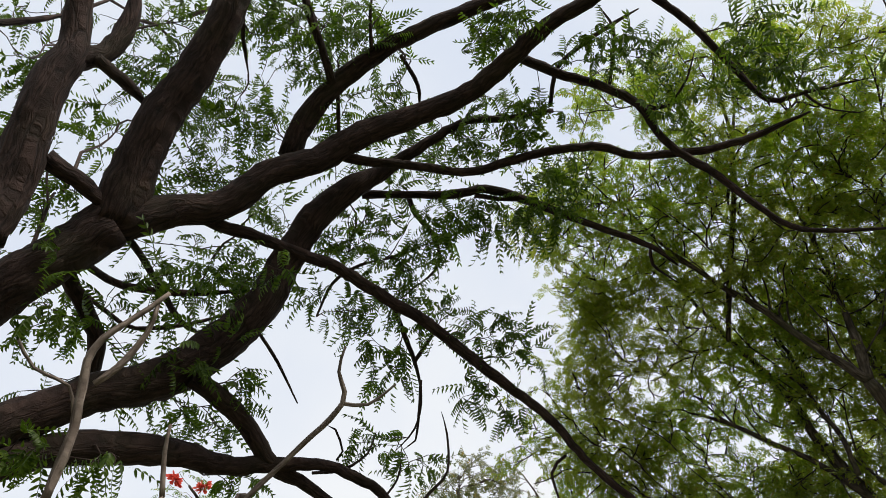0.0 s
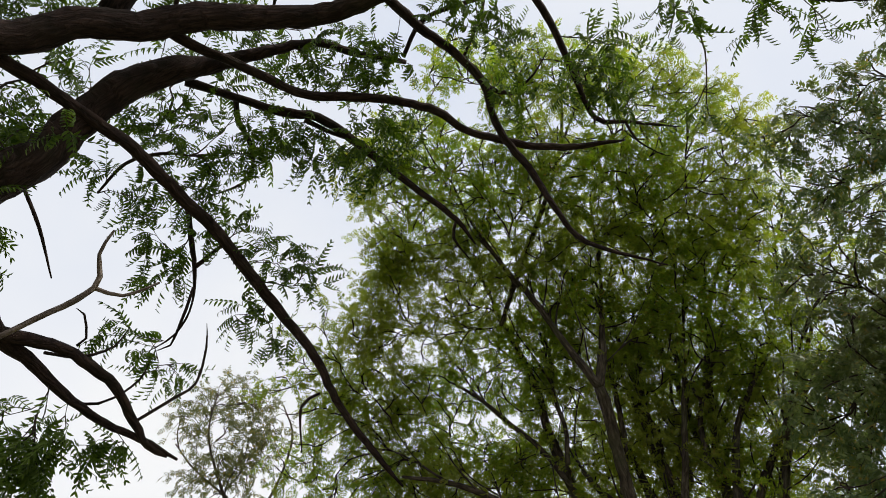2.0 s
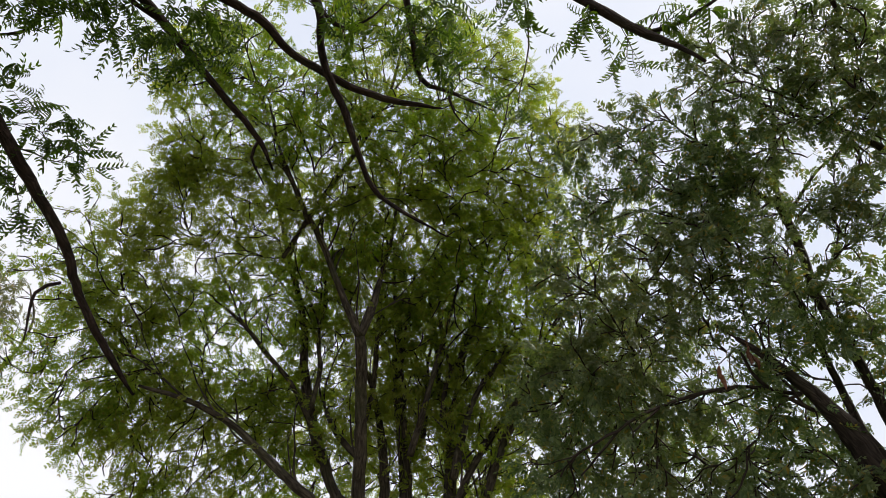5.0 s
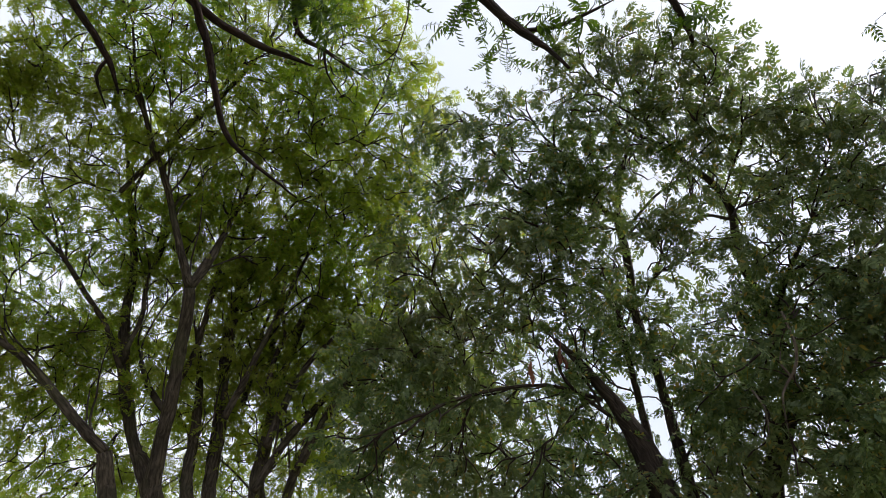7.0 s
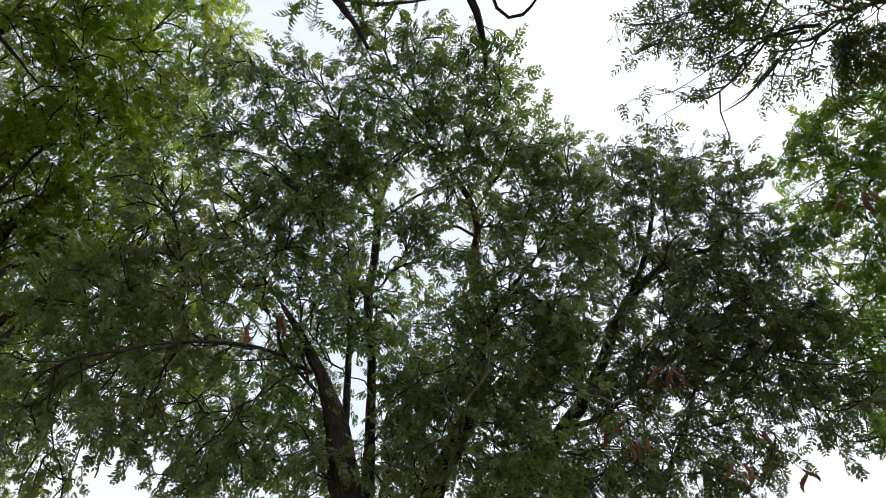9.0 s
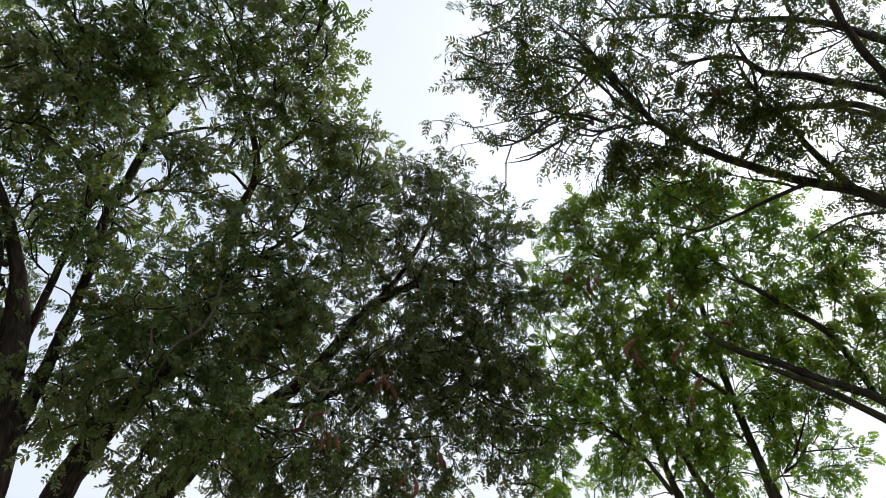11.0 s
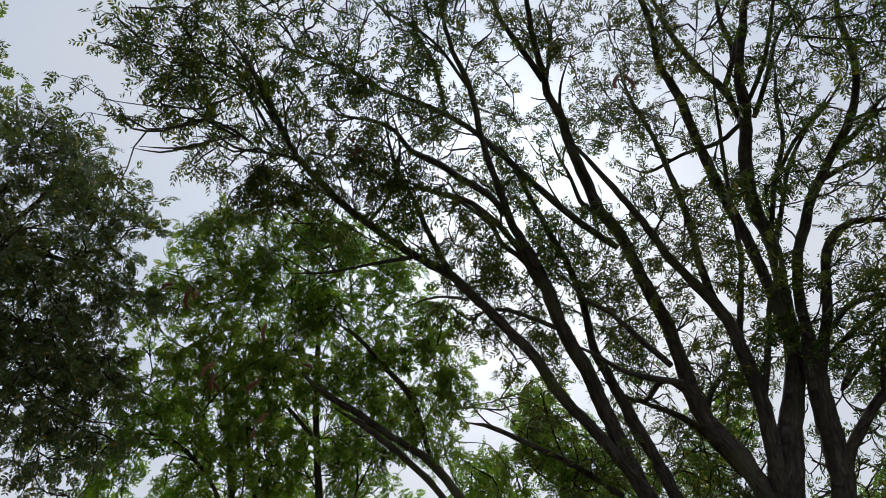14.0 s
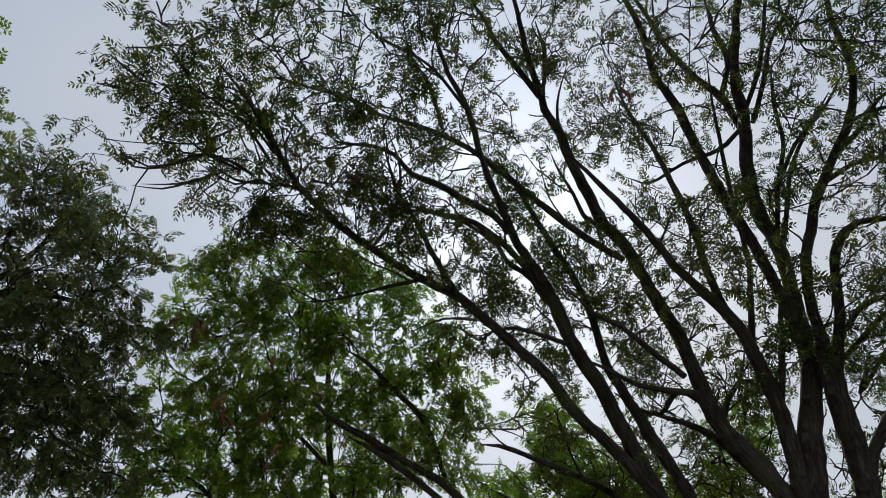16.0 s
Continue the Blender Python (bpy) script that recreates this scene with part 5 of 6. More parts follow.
T4.hang("seed_pod", PODS, [(3.73, -0.57, 2.94), (3.76, -0.58, 2.87), (3.75, -0.64, 2.87), (3.62, -0.8, 3.12), (3.6, -0.83, 3.15), (3.69, -1.12, 2.83), (3.72, -1.27, 2.65), (3.75, -1.04, 2.73), (3.85, -0.5, 2.99), (3.88, -0.54, 2.93), (3.88, -0.59, 2.94), (3.77, -0.85, 3.19), (3.89, -1.16, 2.9), (3.94, -1.04, 2.8), (3.93, -1.29, 2.73), (3.99, -0.79, 2.65)])
T4.branchlets(25, (0.2, 0.45), 0.007, 0.2, 0.8)
T4.grow(size=(0.7, 1.15), per=2, bare=0.22, stout=1.6)

# ---- the fresh green tree behind ----
T5 = Tree("slender_tree", (3.99, -2.86), "slender tree with fresh bright green foliage", "tree", 5, BARK_GREY, LEAF_FRESH, WIDE, "leaf_spray")
T5.limb("trunk", [(3.90, -2.96, -0.05, 0.060), (3.86, -3.05, 1.31, 0.032), (3.82, -3.04, 2.63, 0.0267), (3.81, -2.95, 3.11, 0.0224)])
T5.limb("trunk", [(4.06, -2.77, -0.05, 0.051), (4.10, -2.80, 1.32, 0.025), (4.12, -2.69, 2.64, 0.0206), (4.1, -2.55, 3.1, 0.0188)])
T5.limb("trunk", [(4.01, -2.86, -0.05, 0.047), (4.01, -2.96, 1.32, 0.021), (4.03, -2.86, 2.65, 0.0179), (4.05, -2.64, 3.18, 0.0128)])
T5.limb("trunk", [(3.82, -3.04, 2.63, 0.0267), (3.81, -2.95, 3.11, 0.0224), (3.78, -2.85, 3.49, 0.0202), (3.71, -2.75, 3.89, 0.0176), (3.59, -2.63, 4.29, 0.011)])
T5.limb("trunk", [(4.12, -2.69, 2.64, 0.0206), (4.1, -2.55, 3.1, 0.0188), (4.06, -2.42, 3.46, 0.0164), (4.02, -2.3, 3.76, 0.0102), (3.91, -2.23, 4.09, 0.007)])
T5.limb("trunk", [(4.03, -2.86, 2.65, 0.0179), (4.05, -2.64, 3.18, 0.0128), (4.06, -2.54, 3.49, 0.01)])
T5.limb("limb", [(3.72, -2.84, 3.39, 0.0131), (3.79, -2.66, 3.57, 0.0133), (3.84, -2.59, 3.68, 0.0102), (3.81, -2.43, 3.96, 0.0069)])
T5.limb("limb", [(4.07, -2.55, 2.94, 0.0152), (4.1, -2.4, 3.16, 0.0124), (4.15, -2.26, 3.29, 0.0126), (4.21, -2.1, 3.37, 0.0094), (4.32, -1.89, 3.38, 0.0062)])
T5.clumps(920, [(3.56, -1.79, 4.33, 0.18), (3.42, -1.94, 4.4, 0.18), (3.32, -2.22, 4.37, 0.25), (3.17, -2.45, 4.38, 0.25), (3.09, -2.77, 4.25, 0.25), (3.02, -3.1, 4.04, 0.21), (3.8, -1.79, 4.04, 0.21), (3.65, -2.1, 4.08, 0.28), (3.44, -2.47, 4.11, 0.32), (3.3, -2.84, 3.97, 0.28), (3.1, -3.23, 3.81, 0.21), (4.04, -1.81, 3.68, 0.18), (3.92, -2.09, 3.72, 0.28), (3.74, -2.42, 3.76, 0.32), (3.54, -2.8, 3.72, 0.32), (3.33, -3.14, 3.65, 0.25), (3.08, -3.36, 3.69, 0.21), (4.19, -1.94, 3.34, 0.25), (4.02, -2.31, 3.39, 0.32), (3.85, -2.68, 3.36, 0.32), (3.58, -3.06, 3.37, 0.28), (3.3, -3.35, 3.42, 0.21)])
T5.clumps(270, [(4.41, -1.94, 3.1, 0.22), (4.25, -2.34, 3.12, 0.29), (4.02, -2.79, 3.13, 0.29), (3.73, -3.21, 3.14, 0.29), (2.88, -3.8, 3.52, 0.22), (2.77, -3.99, 3.33, 0.22), (3.12, -3.76, 3.26, 0.25), (2.82, -4.06, 3.14, 0.22)])
T5.clumps(380, [(3.0, -3.93, 3.79, 0.23), (2.97, -4.14, 3.53, 0.26), (2.79, -4.43, 3.25, 0.26), (2.39, -4.65, 3.29, 0.23), (2.13, -4.66, 3.52, 0.23), (3.41, -3.86, 3.34, 0.23), (1.44, -5.12, 3.0, 0.26), (1.75, -5.05, 2.95, 0.23)])
T5.clumps(180, [(3.93, -1.82, 4.06, 0.3), (3.74, -2.03, 4.23, 0.3), (4.0, -2.13, 3.84, 0.3), (3.86, -2.49, 3.85, 0.3), (4.21, -2.05, 3.52, 0.3), (4.09, -2.48, 3.48, 0.3), (3.84, -2.93, 3.54, 0.26), (3.55, -3.02, 3.89, 0.22), (3.62, -2.43, 4.2, 0.26), (3.56, -3.22, 3.69, 0.22)])
T5.clumps(120, [(3.56, -1.91, 4.32, 0.22), (3.46, -2.23, 4.31, 0.25), (3.23, -2.55, 4.4, 0.22), (3.14, -2.84, 4.32, 0.18), (3.44, -2.56, 4.17, 0.22), (3.2, -3.18, 3.99, 0.18)])
T5.branchlets(25, (0.3, 0.7), 0.007, 0.4, 0.7)
T5.grow(size=(0.7, 1.1), per=2, bare=0.15, stout=1.5)

# ---- the tall spreading tree ----
T6 = Tree("spreading_tree", (1.78, -4.23), "tall tree with long bare spreading limbs and thin foliage", "tree", 6, BARK_ASH, LEAF_THIN, THIN, "leaf_spray")
T6.limb("trunk", [(1.84, -4.21, -0.05, 0.1261), (1.95, -4.22, 1.15, 0.0870), (1.89, -4.2, 2.29, 0.0723), (1.72, -4.17, 2.76, 0.0665)])
T6.limb("trunk", [(1.73, -4.29, -0.05, 0.1122), (1.81, -4.35, 1.14, 0.0757), (1.7, -4.34, 2.27, 0.0630), (1.52, -4.27, 2.73, 0.0538)])
T6.limb("trunk", [(1.76, -4.18, -0.05, 0.0783), (1.81, -4.22, 1.35, 0.0487), (1.74, -4.14, 2.71, 0.0407), (1.69, -4.09, 2.9, 0.0394)])
T6.limb("trunk", [(1.89, -4.2, 2.29, 0.0723), (1.72, -4.17, 2.76, 0.0665), (1.64, -4.16, 2.96, 0.0637), (1.57, -4.15, 3.11, 0.0578), (1.49, -4.14, 3.26, 0.0491), (1.42, -4.12, 3.42, 0.0425), (1.37, -4.08, 3.58, 0.0356), (1.31, -4.02, 3.75, 0.0336), (1.26, -3.96, 3.91, 0.0341), (1.24, -3.91, 4.04, 0.0372), (1.22, -3.83, 4.18, 0.0378), (1.14, -3.73, 4.36, 0.0353), (1.0, -3.61, 4.54, 0.0325), (0.92, -3.49, 4.7, 0.0244), (0.79, -3.39, 4.84, 0.0216), (0.68, -3.3, 4.95, 0.0187), (0.57, -3.22, 5.05, 0.0152)])
T6.limb("trunk", [(1.7, -4.34, 2.27, 0.0630), (1.52, -4.27, 2.73, 0.0538), (1.46, -4.23, 2.92, 0.0505), (1.42, -4.18, 3.06, 0.0514), (1.38, -4.13, 3.2, 0.0499), (1.34, -4.08, 3.33, 0.0432), (1.3, -4.03, 3.45, 0.0316)])
T6.limb("limb", [(1.34, -4.09, 3.33, 0.0313), (1.29, -4.04, 3.52, 0.0271), (1.24, -4.01, 3.69, 0.0252), (1.16, -3.97, 3.84, 0.0256), (1.08, -3.96, 3.95, 0.0258), (0.98, -3.94, 4.08, 0.0259), (0.84, -3.92, 4.2, 0.0234), (0.73, -3.91, 4.29, 0.0234), (0.63, -3.9, 4.38, 0.0208), (0.52, -3.84, 4.51, 0.0182), (0.45, -3.76, 4.65, 0.0181), (0.41, -3.67, 4.8, 0.0152), (0.28, -3.48, 4.99, 0.012)])
T6.limb("limb", [(1.36, -4.13, 3.25, 0.0287), (1.27, -4.11, 3.4, 0.0267), (1.17, -4.08, 3.57, 0.0246), (1.11, -4.05, 3.71, 0.0224), (1.05, -4.03, 3.81, 0.0252), (0.97, -4.03, 3.89, 0.0228), (0.9, -4.07, 3.93, 0.0175), (0.79, -4.14, 3.91, 0.0145), (0.71, -4.23, 3.86, 0.0115), (0.58, -4.33, 3.81, 0.0099), (0.44, -4.44, 3.72, 0.0072)])
T6.limb("limb", [(1.51, -4.27, 2.73, 0.0275), (1.42, -4.25, 2.91, 0.0260), (1.31, -4.25, 3.03, 0.0263), (1.18, -4.26, 3.13, 0.0224), (1.07, -4.28, 3.17, 0.0202), (0.96, -4.31, 3.19, 0.0180), (0.86, -4.34, 3.21, 0.0179), (0.65, -4.36, 3.25, 0.0158)])
T6.limb("branch", [(1.17, -4.24, 3.12, 0.0116), (1.09, -4.24, 3.3, 0.0119), (0.99, -4.25, 3.45, 0.0097), (0.84, -4.27, 3.59, 0.0072)])
T6.limb("branch", [(1.21, -4.15, 3.49, 0.015), (1.1, -4.2, 3.59, 0.0152), (0.98, -4.29, 3.62, 0.0126), (0.84, -4.41, 3.59, 0.01), (0.65, -4.51, 3.6, 0.0051)])
T6.limb("branch", [(1.3, -4.19, 3.38, 0.0124), (1.1, -4.27, 3.52, 0.0126), (0.95, -4.35, 3.62, 0.0101), (0.75, -4.42, 3.73, 0.0075)])
T6.limb("trunk", [(1.74, -4.14, 2.71, 0.0407), (1.69, -4.09, 2.9, 0.0394), (1.64, -4.04, 3.07, 0.0378), (1.6, -3.98, 3.21, 0.0360), (1.58, -3.92, 3.34, 0.0342), (1.56, -3.85, 3.47, 0.0321), (1.56, -3.78, 3.59, 0.0300), (1.58, -3.7, 3.69, 0.0278), (1.62, -3.6, 3.81, 0.0231), (1.64, -3.51, 3.91, 0.0207), (1.64, -3.35, 4.07, 0.0183), (1.66, -3.25, 4.16, 0.0181), (1.68, -3.08, 4.3, 0.0133), (1.7, -2.93, 4.4, 0.0079)])
T6.limb("branch", [(1.57, -3.91, 3.5, 0.0179), (1.48, -3.87, 3.68, 0.0155), (1.38, -3.81, 3.86, 0.0131), (1.31, -3.73, 4.05, 0.0121), (1.22, -3.61, 4.25, 0.0107), (1.11, -3.47, 4.46, 0.0092), (1.03, -3.38, 4.61, 0.0061), (0.93, -3.27, 4.76, 0.0031)])
T6.limb("limb", [(1.39, -4.0, 3.45, 0.0294), (1.36, -3.97, 3.6, 0.0301), (1.35, -3.94, 3.72, 0.0281), (1.33, -3.87, 3.9, 0.0286), (1.32, -3.8, 4.05, 0.0292), (1.3, -3.66, 4.26, 0.0284), (1.26, -3.5, 4.48, 0.0273), (1.21, -3.34, 4.68, 0.0248), (1.2, -3.21, 4.83, 0.0194), (1.14, -3.11, 4.95, 0.0191), (1.08, -2.97, 5.09, 0.0159), (1.06, -2.81, 5.23, 0.0112)])
T6.limb("limb", [(1.05, -3.66, 4.56, 0.0193), (1.03, -3.53, 4.71, 0.0219), (1.06, -3.44, 4.82, 0.0174), (1.08, -3.3, 4.95, 0.0172), (1.07, -3.17, 5.07, 0.0144), (1.05, -3.07, 5.18, 0.0114), (1.04, -2.92, 5.29, 0.0085)])
T6.limb("branch", [(1.03, -3.51, 4.68, 0.0168), (0.91, -3.47, 4.8, 0.0139), (0.87, -3.42, 4.9, 0.0169), (0.85, -3.36, 5.01, 0.0141), (0.79, -3.26, 5.13, 0.0113)])
T6.limb("branch", [(0.91, -3.44, 4.76, 0.0109), (0.81, -3.42, 4.91, 0.0111), (0.67, -3.39, 5.06, 0.0083)])
T6.limb("branch", [(1.21, -3.9, 4.0, 0.0133), (1.08, -3.84, 4.21, 0.0135), (0.94, -3.79, 4.39, 0.0108), (0.86, -3.7, 4.58, 0.0109), (0.77, -3.64, 4.75, 0.0082)])
T6.limb("branch", [(0.99, -3.68, 4.55, 0.0139), (0.83, -3.62, 4.69, 0.0138), (0.68, -3.54, 4.83, 0.0109), (0.54, -3.52, 4.91, 0.008), (0.42, -3.48, 5.0, 0.008)])
T6.limb("branch", [(0.77, -3.97, 4.3, 0.0134), (0.63, -3.99, 4.36, 0.0133), (0.49, -3.98, 4.45, 0.0105), (0.37, -4.02, 4.48, 0.0078), (0.2, -4.09, 4.47, 0.0053)])
T6.limb("branch", [(0.93, -3.95, 4.15, 0.0132), (0.76, -4.0, 4.2, 0.0131), (0.62, -4.08, 4.19, 0.013), (0.45, -4.19, 4.14, 0.0102), (0.32, -4.27, 4.12, 0.0075)])
T6.limb("branch", [(0.63, -3.91, 4.37, 0.0105), (0.49, -3.99, 4.39, 0.0104), (0.36, -4.12, 4.34, 0.0077), (0.23, -4.25, 4.29, 0.0053)])
T6.limb("branch", [(1.11, -3.87, 4.21, 0.0108), (0.9, -3.83, 4.38, 0.0108), (0.69, -3.84, 4.49, 0.0079), (0.52, -3.82, 4.6, 0.0055)])
T6.limb("limb", [(1.76, -4.13, 2.72, 0.0499), (1.78, -4.08, 2.87, 0.0467), (1.82, -4.02, 3.02, 0.0481), (1.87, -3.97, 3.14, 0.0467), (1.88, -3.89, 3.3, 0.0429), (1.86, -3.82, 3.47, 0.0385), (1.84, -3.74, 3.64, 0.0366), (1.83, -3.63, 3.81, 0.0345), (1.81, -3.49, 4.0, 0.0324), (1.81, -3.39, 4.13, 0.0326), (1.83, -3.31, 4.22, 0.0329), (1.8, -3.19, 4.37, 0.0317), (1.77, -3.06, 4.5, 0.0291), (1.72, -2.93, 4.63, 0.0263), (1.7, -2.82, 4.73, 0.0221), (1.65, -2.74, 4.82, 0.0193), (1.59, -2.61, 4.93, 0.0173), (1.5, -2.48, 5.03, 0.0137), (1.42, -2.36, 5.13, 0.0108)])
T6.limb("branch", [(1.67, -2.76, 4.76, 0.0195), (1.66, -2.59, 4.88, 0.0166), (1.65, -2.43, 4.98, 0.0137), (1.62, -2.33, 5.05, 0.0109), (1.59, -2.18, 5.14, 0.008)])
T6.limb("branch", [(1.67, -2.78, 4.75, 0.011), (1.53, -2.69, 4.96, 0.0111), (1.47, -2.59, 5.13, 0.0083)])
T6.limb("branch", [(1.77, -3.15, 4.35, 0.0138), (1.75, -3.02, 4.53, 0.0111), (1.66, -2.88, 4.74, 0.0083), (1.48, -2.81, 4.91, 0.0057)])
T6.limb("branch", [(1.86, -3.78, 3.32, 0.0199), (1.96, -3.67, 3.35, 0.0152), (2.05, -3.55, 3.39, 0.0126), (2.11, -3.42, 3.46, 0.0101), (2.16, -3.31, 3.5, 0.0075)])
T6.limb("branch", [(1.87, -3.72, 3.4, 0.0178), (1.92, -3.56, 3.52, 0.0154), (1.96, -3.41, 3.63, 0.0128), (2.01, -3.3, 3.68, 0.0102), (2.03, -3.12, 3.8, 0.0076)])
T6.limb("limb", [(2.24, -3.92, 2.6, 0.0439), (2.23, -3.82, 2.87, 0.0432), (2.23, -3.71, 3.07, 0.0419), (2.23, -3.61, 3.25, 0.0402), (2.21, -3.48, 3.44, 0.0384), (2.21, -3.36, 3.58, 0.0387), (2.18, -3.22, 3.76, 0.0365), (2.14, -3.04, 3.94, 0.0314), (2.13, -2.92, 4.05, 0.0236), (2.09, -2.81, 4.15, 0.0209), (2.05, -2.71, 4.24, 0.0182), (2.0, -2.59, 4.34, 0.0184), (1.86, -2.36, 4.52, 0.0154), (1.81, -2.2, 4.61, 0.0126), (1.73, -2.07, 4.68, 0.0099), (1.65, -1.96, 4.75, 0.0072)])
T6.limb("limb", [(2.19, -4.07, 2.62, 0.0354), (2.16, -3.99, 2.86, 0.0342), (2.17, -3.88, 3.07, 0.0326), (2.18, -3.78, 3.23, 0.0332), (2.18, -3.67, 3.39, 0.0285), (2.18, -3.55, 3.55, 0.0237), (2.15, -3.48, 3.67, 0.0212), (2.09, -3.36, 3.85, 0.0200), (2.06, -3.21, 4.0, 0.0188), (2.05, -3.1, 4.1, 0.0185), (2.03, -2.99, 4.2, 0.0154), (2.01, -2.89, 4.28, 0.0135), (1.99, -2.8, 4.34, 0.0107), (1.98, -2.7, 4.41, 0.0079)])
T6.limb("limb", [(2.17, -3.93, 2.71, 0.0351), (2.22, -3.78, 2.91, 0.0337), (2.25, -3.67, 3.04, 0.0317), (2.29, -3.53, 3.18, 0.0297), (2.33, -3.38, 3.31, 0.0299), (2.34, -3.2, 3.49, 0.0277), (2.38, -2.98, 3.64, 0.0265), (2.4, -2.83, 3.73, 0.0251), (2.42, -2.69, 3.79, 0.0238), (2.47, -2.51, 3.84, 0.0211), (2.51, -2.25, 3.92, 0.0195), (2.52, -2.05, 3.98, 0.0192), (2.5, -1.9, 4.02, 0.0162), (2.48, -1.79, 4.05, 0.0133), (2.43, -1.66, 4.1, 0.0104), (2.36, -1.52, 4.15, 0.0076), (2.27, -1.35, 4.22, 0.0064)])
T6.limb("branch", [(2.45, -2.51, 3.81, 0.0124), (2.55, -2.4, 3.78, 0.0098), (2.65, -2.3, 3.75, 0.0072), (2.75, -2.18, 3.71, 0.0071), (2.84, -2.03, 3.68, 0.0049)])
T6.limb("twig", [(2.38, -2.81, 3.65, 0.0085), (2.48, -2.68, 3.66, 0.0056), (2.61, -2.57, 3.61, 0.0056)])
T6.limb("limb", [(2.13, -2.85, 4.1, 0.0183), (2.12, -2.75, 4.16, 0.0182), (2.17, -2.55, 4.22, 0.0184), (2.19, -2.44, 4.25, 0.0182), (2.24, -2.29, 4.28, 0.0154), (2.22, -2.17, 4.32, 0.0126), (2.25, -2.05, 4.33, 0.0099), (2.31, -1.92, 4.31, 0.0073)])
T6.limb("branch", [(2.19, -3.13, 3.84, 0.0159), (2.16, -2.91, 4.0, 0.0158), (2.19, -2.67, 4.11, 0.0157), (2.26, -2.51, 4.13, 0.0129), (2.36, -2.25, 4.15, 0.0075)])
T6.limb("limb", [(1.82, -3.39, 3.98, 0.0185), (1.87, -3.25, 4.05, 0.0185), (1.91, -3.1, 4.13, 0.0198), (1.95, -2.87, 4.25, 0.0182), (1.97, -2.68, 4.33, 0.018), (2.0, -2.47, 4.41, 0.0157), (2.03, -2.34, 4.43, 0.0155), (2.09, -2.16, 4.45, 0.0127), (2.14, -2.02, 4.45, 0.01), (2.17, -1.84, 4.47, 0.0097), (2.22, -1.67, 4.46, 0.0071), (2.27, -1.49, 4.44, 0.0069)])
T6.limb("branch", [(2.45, -1.78, 4.0, 0.0091), (2.38, -1.64, 4.06, 0.0089), (2.28, -1.43, 4.14, 0.0064), (2.23, -1.31, 4.16, 0.0062), (2.18, -1.19, 4.17, 0.0042)])
T6.limb("branch", [(2.37, -1.6, 4.11, 0.0066), (2.33, -1.42, 4.14, 0.0064), (2.32, -1.3, 4.13, 0.0062), (2.38, -1.17, 4.06, 0.0042), (2.43, -1.07, 3.99, 0.0041)])
T6.limb("branch", [(2.45, -1.78, 4.0, 0.0091), (2.49, -1.64, 3.96, 0.0066), (2.52, -1.51, 3.92, 0.0064), (2.5, -1.38, 3.92, 0.0043)])
T6.limb("twig", [(2.43, -1.39, 3.97, 0.0048), (2.51, -1.32, 3.91, 0.0047), (2.61, -1.17, 3.84, 0.0046), (2.61, -1.08, 3.84, 0.0045), (2.6, -1.03, 3.85, 0.0034)])
T6.limb("twig", [(2.47, -1.48, 3.92, 0.0049), (2.54, -1.4, 3.88, 0.0048), (2.61, -1.3, 3.82, 0.0047), (2.66, -1.18, 3.78, 0.0035)])
T6.limb("branch", [(2.34, -1.46, 4.15, 0.0065), (2.42, -1.39, 4.07, 0.0064), (2.5, -1.3, 3.99, 0.0043), (2.53, -1.18, 3.94, 0.0042), (2.52, -1.13, 3.92, 0.003)])
T6.limb("branch", [(2.57, -2.28, 3.98, 0.01), (2.41, -2.3, 4.1, 0.0101), (2.24, -2.22, 4.25, 0.0074), (2.14, -2.06, 4.37, 0.0051)])
T6.limb("branch", [(2.02, -2.33, 4.46, 0.0103), (1.9, -2.15, 4.55, 0.01), (1.84, -1.98, 4.59, 0.0072), (1.74, -1.86, 4.63, 0.007)])
T6.limb("branch", [(1.87, -2.37, 4.51, 0.0102), (1.83, -2.09, 4.6, 0.0073), (1.87, -1.83, 4.62, 0.0071), (1.86, -1.69, 4.62, 0.0048)])
T6.limb("limb", [(3.07, -3.77, 2.73, 0.0300), (3.16, -3.48, 3.04, 0.0264), (3.21, -3.27, 3.23, 0.0242), (3.29, -3.05, 3.34, 0.0192), (3.34, -2.84, 3.43, 0.0195), (3.39, -2.64, 3.5, 0.0165), (3.4, -2.49, 3.58, 0.008)])
T6.limb("branch", [(3.19, -3.63, 2.76, 0.0209), (3.23, -3.38, 3.07, 0.0190), (3.29, -3.13, 3.25, 0.0194), (3.33, -2.92, 3.35, 0.0166), (3.38, -2.72, 3.43, 0.0108)])
T6.limb("branch", [(3.29, -3.34, 3.32, 0.0144), (3.23, -3.14, 3.59, 0.0176), (3.24, -2.93, 3.73, 0.0145), (3.24, -2.73, 3.84, 0.0115), (3.26, -2.56, 3.89, 0.0058)])
T6.limb("branch", [(2.42, -3.92, 2.96, 0.0182), (2.55, -3.74, 3.11, 0.0159), (2.66, -3.6, 3.2, 0.0134), (2.8, -3.38, 3.31, 0.0135), (2.89, -3.27, 3.34, 0.008)])
T6.limb("branch", [(2.43, -2.75, 3.8, 0.0175), (2.41, -2.64, 3.88, 0.016), (2.37, -2.5, 3.98, 0.0144), (2.33, -2.41, 4.04, 0.0126), (2.29, -2.27, 4.11, 0.0099), (2.22, -2.14, 4.19, 0.0072), (2.14, -2.04, 4.26, 0.0049)])
